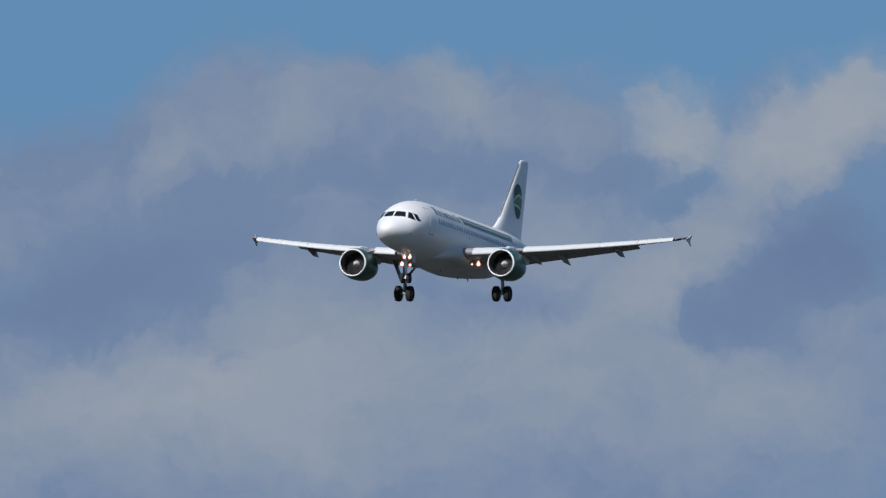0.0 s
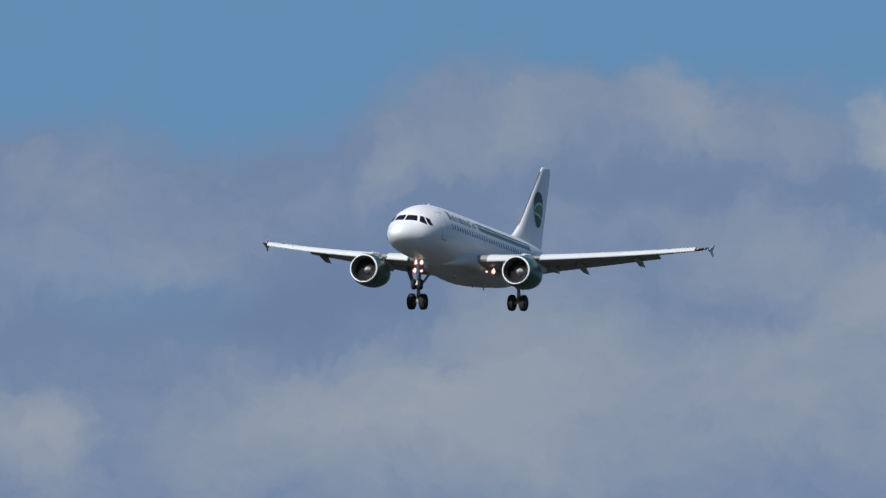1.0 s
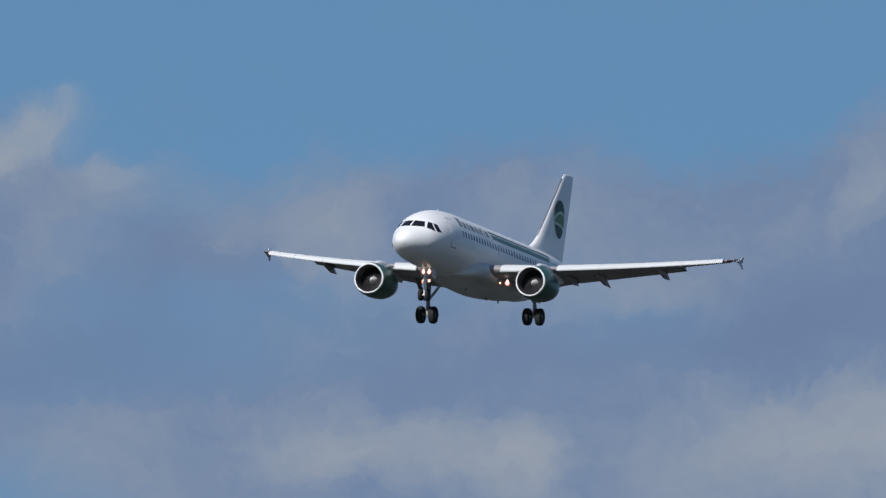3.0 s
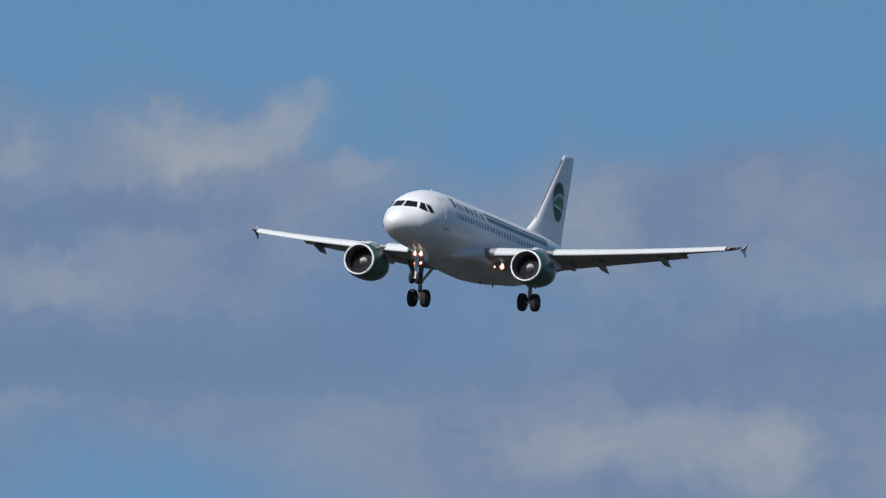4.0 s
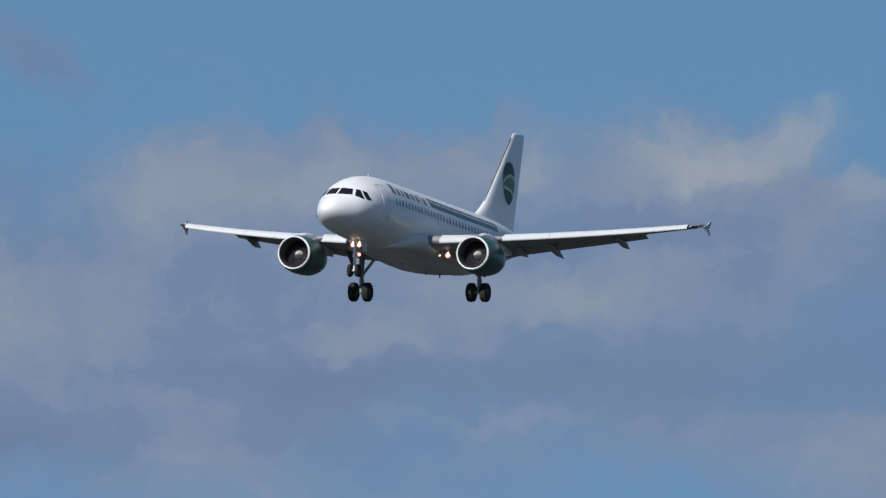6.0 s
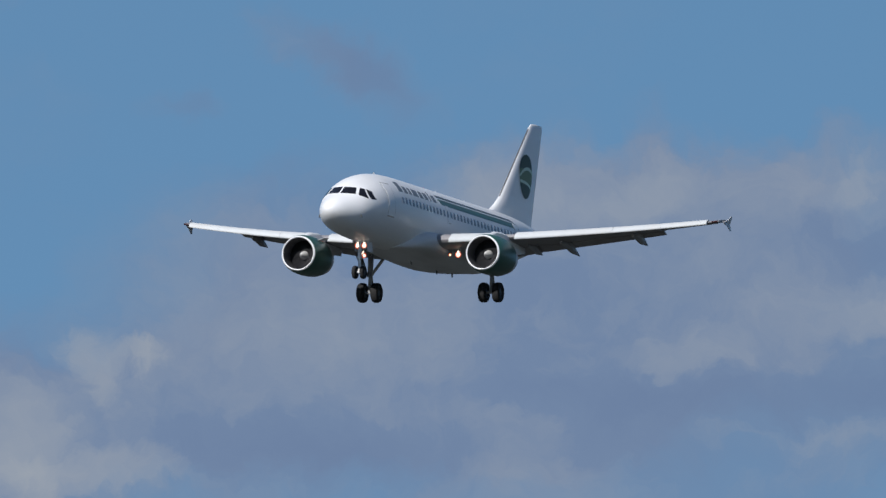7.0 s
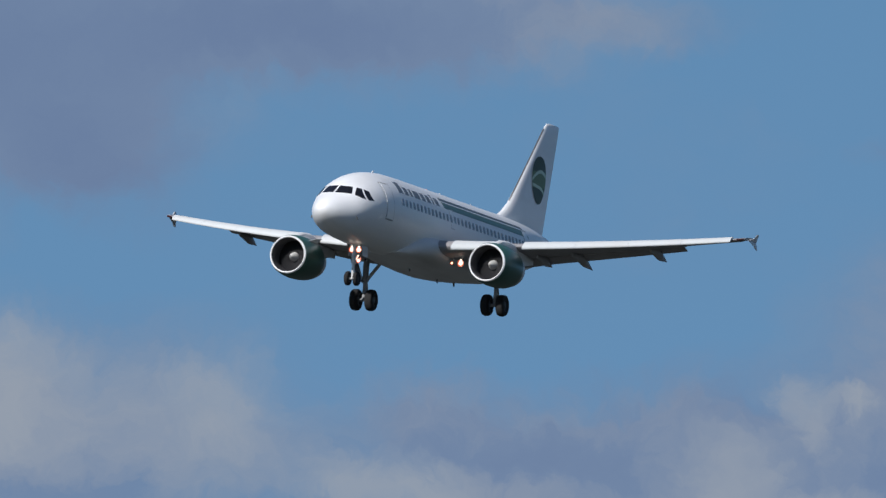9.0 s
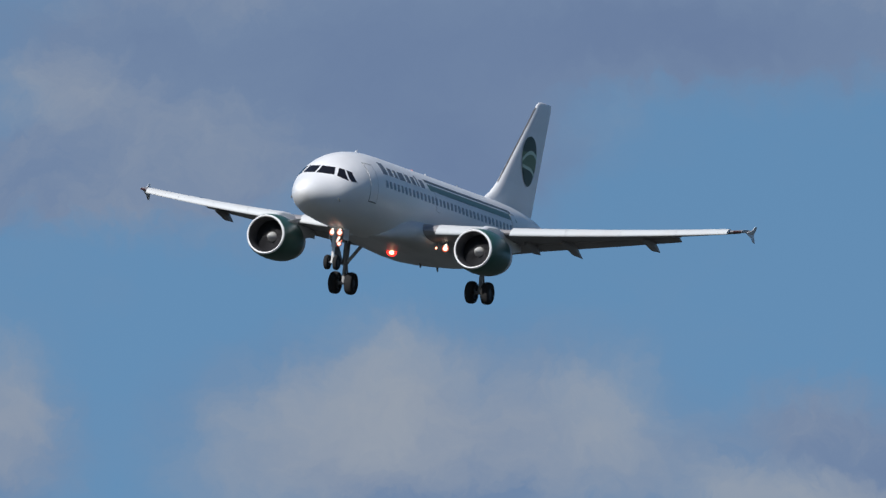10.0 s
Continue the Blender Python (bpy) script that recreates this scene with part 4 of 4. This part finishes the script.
def motions():
    walk(jet, [
        (0.0, pose(88.35, 2037.19, 131.06, -1.19, -3.11, -110.80)),
        (0.3, pose(83.06, 2018.80, 129.95, -1.50, -3.44, -110.95)),
        (0.5, pose(79.52, 2006.52, 129.22, -1.70, -3.66, -111.06)),
        (1.0, pose(70.70, 1975.77, 127.41, -1.88, -3.82, -111.07)),
        (1.5, pose(61.87, 1944.96, 125.63, -1.64, -3.96, -111.16)),
        (2.0, pose(53.03, 1914.09, 123.88, -1.40, -4.16, -111.17)),
        (2.5, pose(44.20, 1883.18, 122.16, -1.66, -4.29, -111.01)),
        (2.7, pose(40.66, 1870.80, 121.48, -1.90, -4.33, -110.95)),
        (3.8, pose(21.21, 1802.66, 117.83, -3.16, -4.64, -110.56)),
        (4.0, pose(17.68, 1790.26, 117.18, -3.38, -4.71, -110.45)),
        (4.5, pose(8.84, 1759.26, 115.58, -3.33, -4.97, -110.01)),
        (4.7, pose(5.31, 1746.86, 114.94, -2.94, -4.84, -109.91)),
        (5.0, pose(0.01, 1728.26, 113.99, -2.34, -4.67, -109.79)),
        (5.5, pose(-8.83, 1697.26, 112.43, -1.53, -4.24, -109.80)),
        (5.7, pose(-12.37, 1684.86, 111.81, -1.49, -4.09, -109.94)),
        (6.8, pose(-31.81, 1616.76, 108.47, -1.19, -3.38, -110.44)),
        (7.0, pose(-35.35, 1604.40, 107.87, -1.14, -3.25, -110.52)),
        (7.5, pose(-44.19, 1573.51, 106.39, -1.49, -3.18, -110.41)),
        (8.0, pose(-53.02, 1542.67, 104.92, -2.36, -3.31, -109.92)),
        (8.5, pose(-61.86, 1511.88, 103.47, -2.85, -3.58, -109.53)),
        (9.0, pose(-70.70, 1481.15, 102.05, -3.60, -3.78, -109.01)),
        (9.3, pose(-76.01, 1462.75, 101.21, -3.97, -3.86, -108.72)),
        (9.5, pose(-79.55, 1450.49, 100.66, -4.23, -3.92, -108.54)),
        (10.0, pose(-88.40, 1419.90, 99.26, -5.28, -3.84, -107.92)),
    ])
    walk(beacon_drum, [(t, pose(3.05, 0, -2.24, 0, a, 20)) for t, a in ((0.0, -90), (9.8, -90), (9.9, -60), (9.95, -5), (10.0, 40))])


motions()
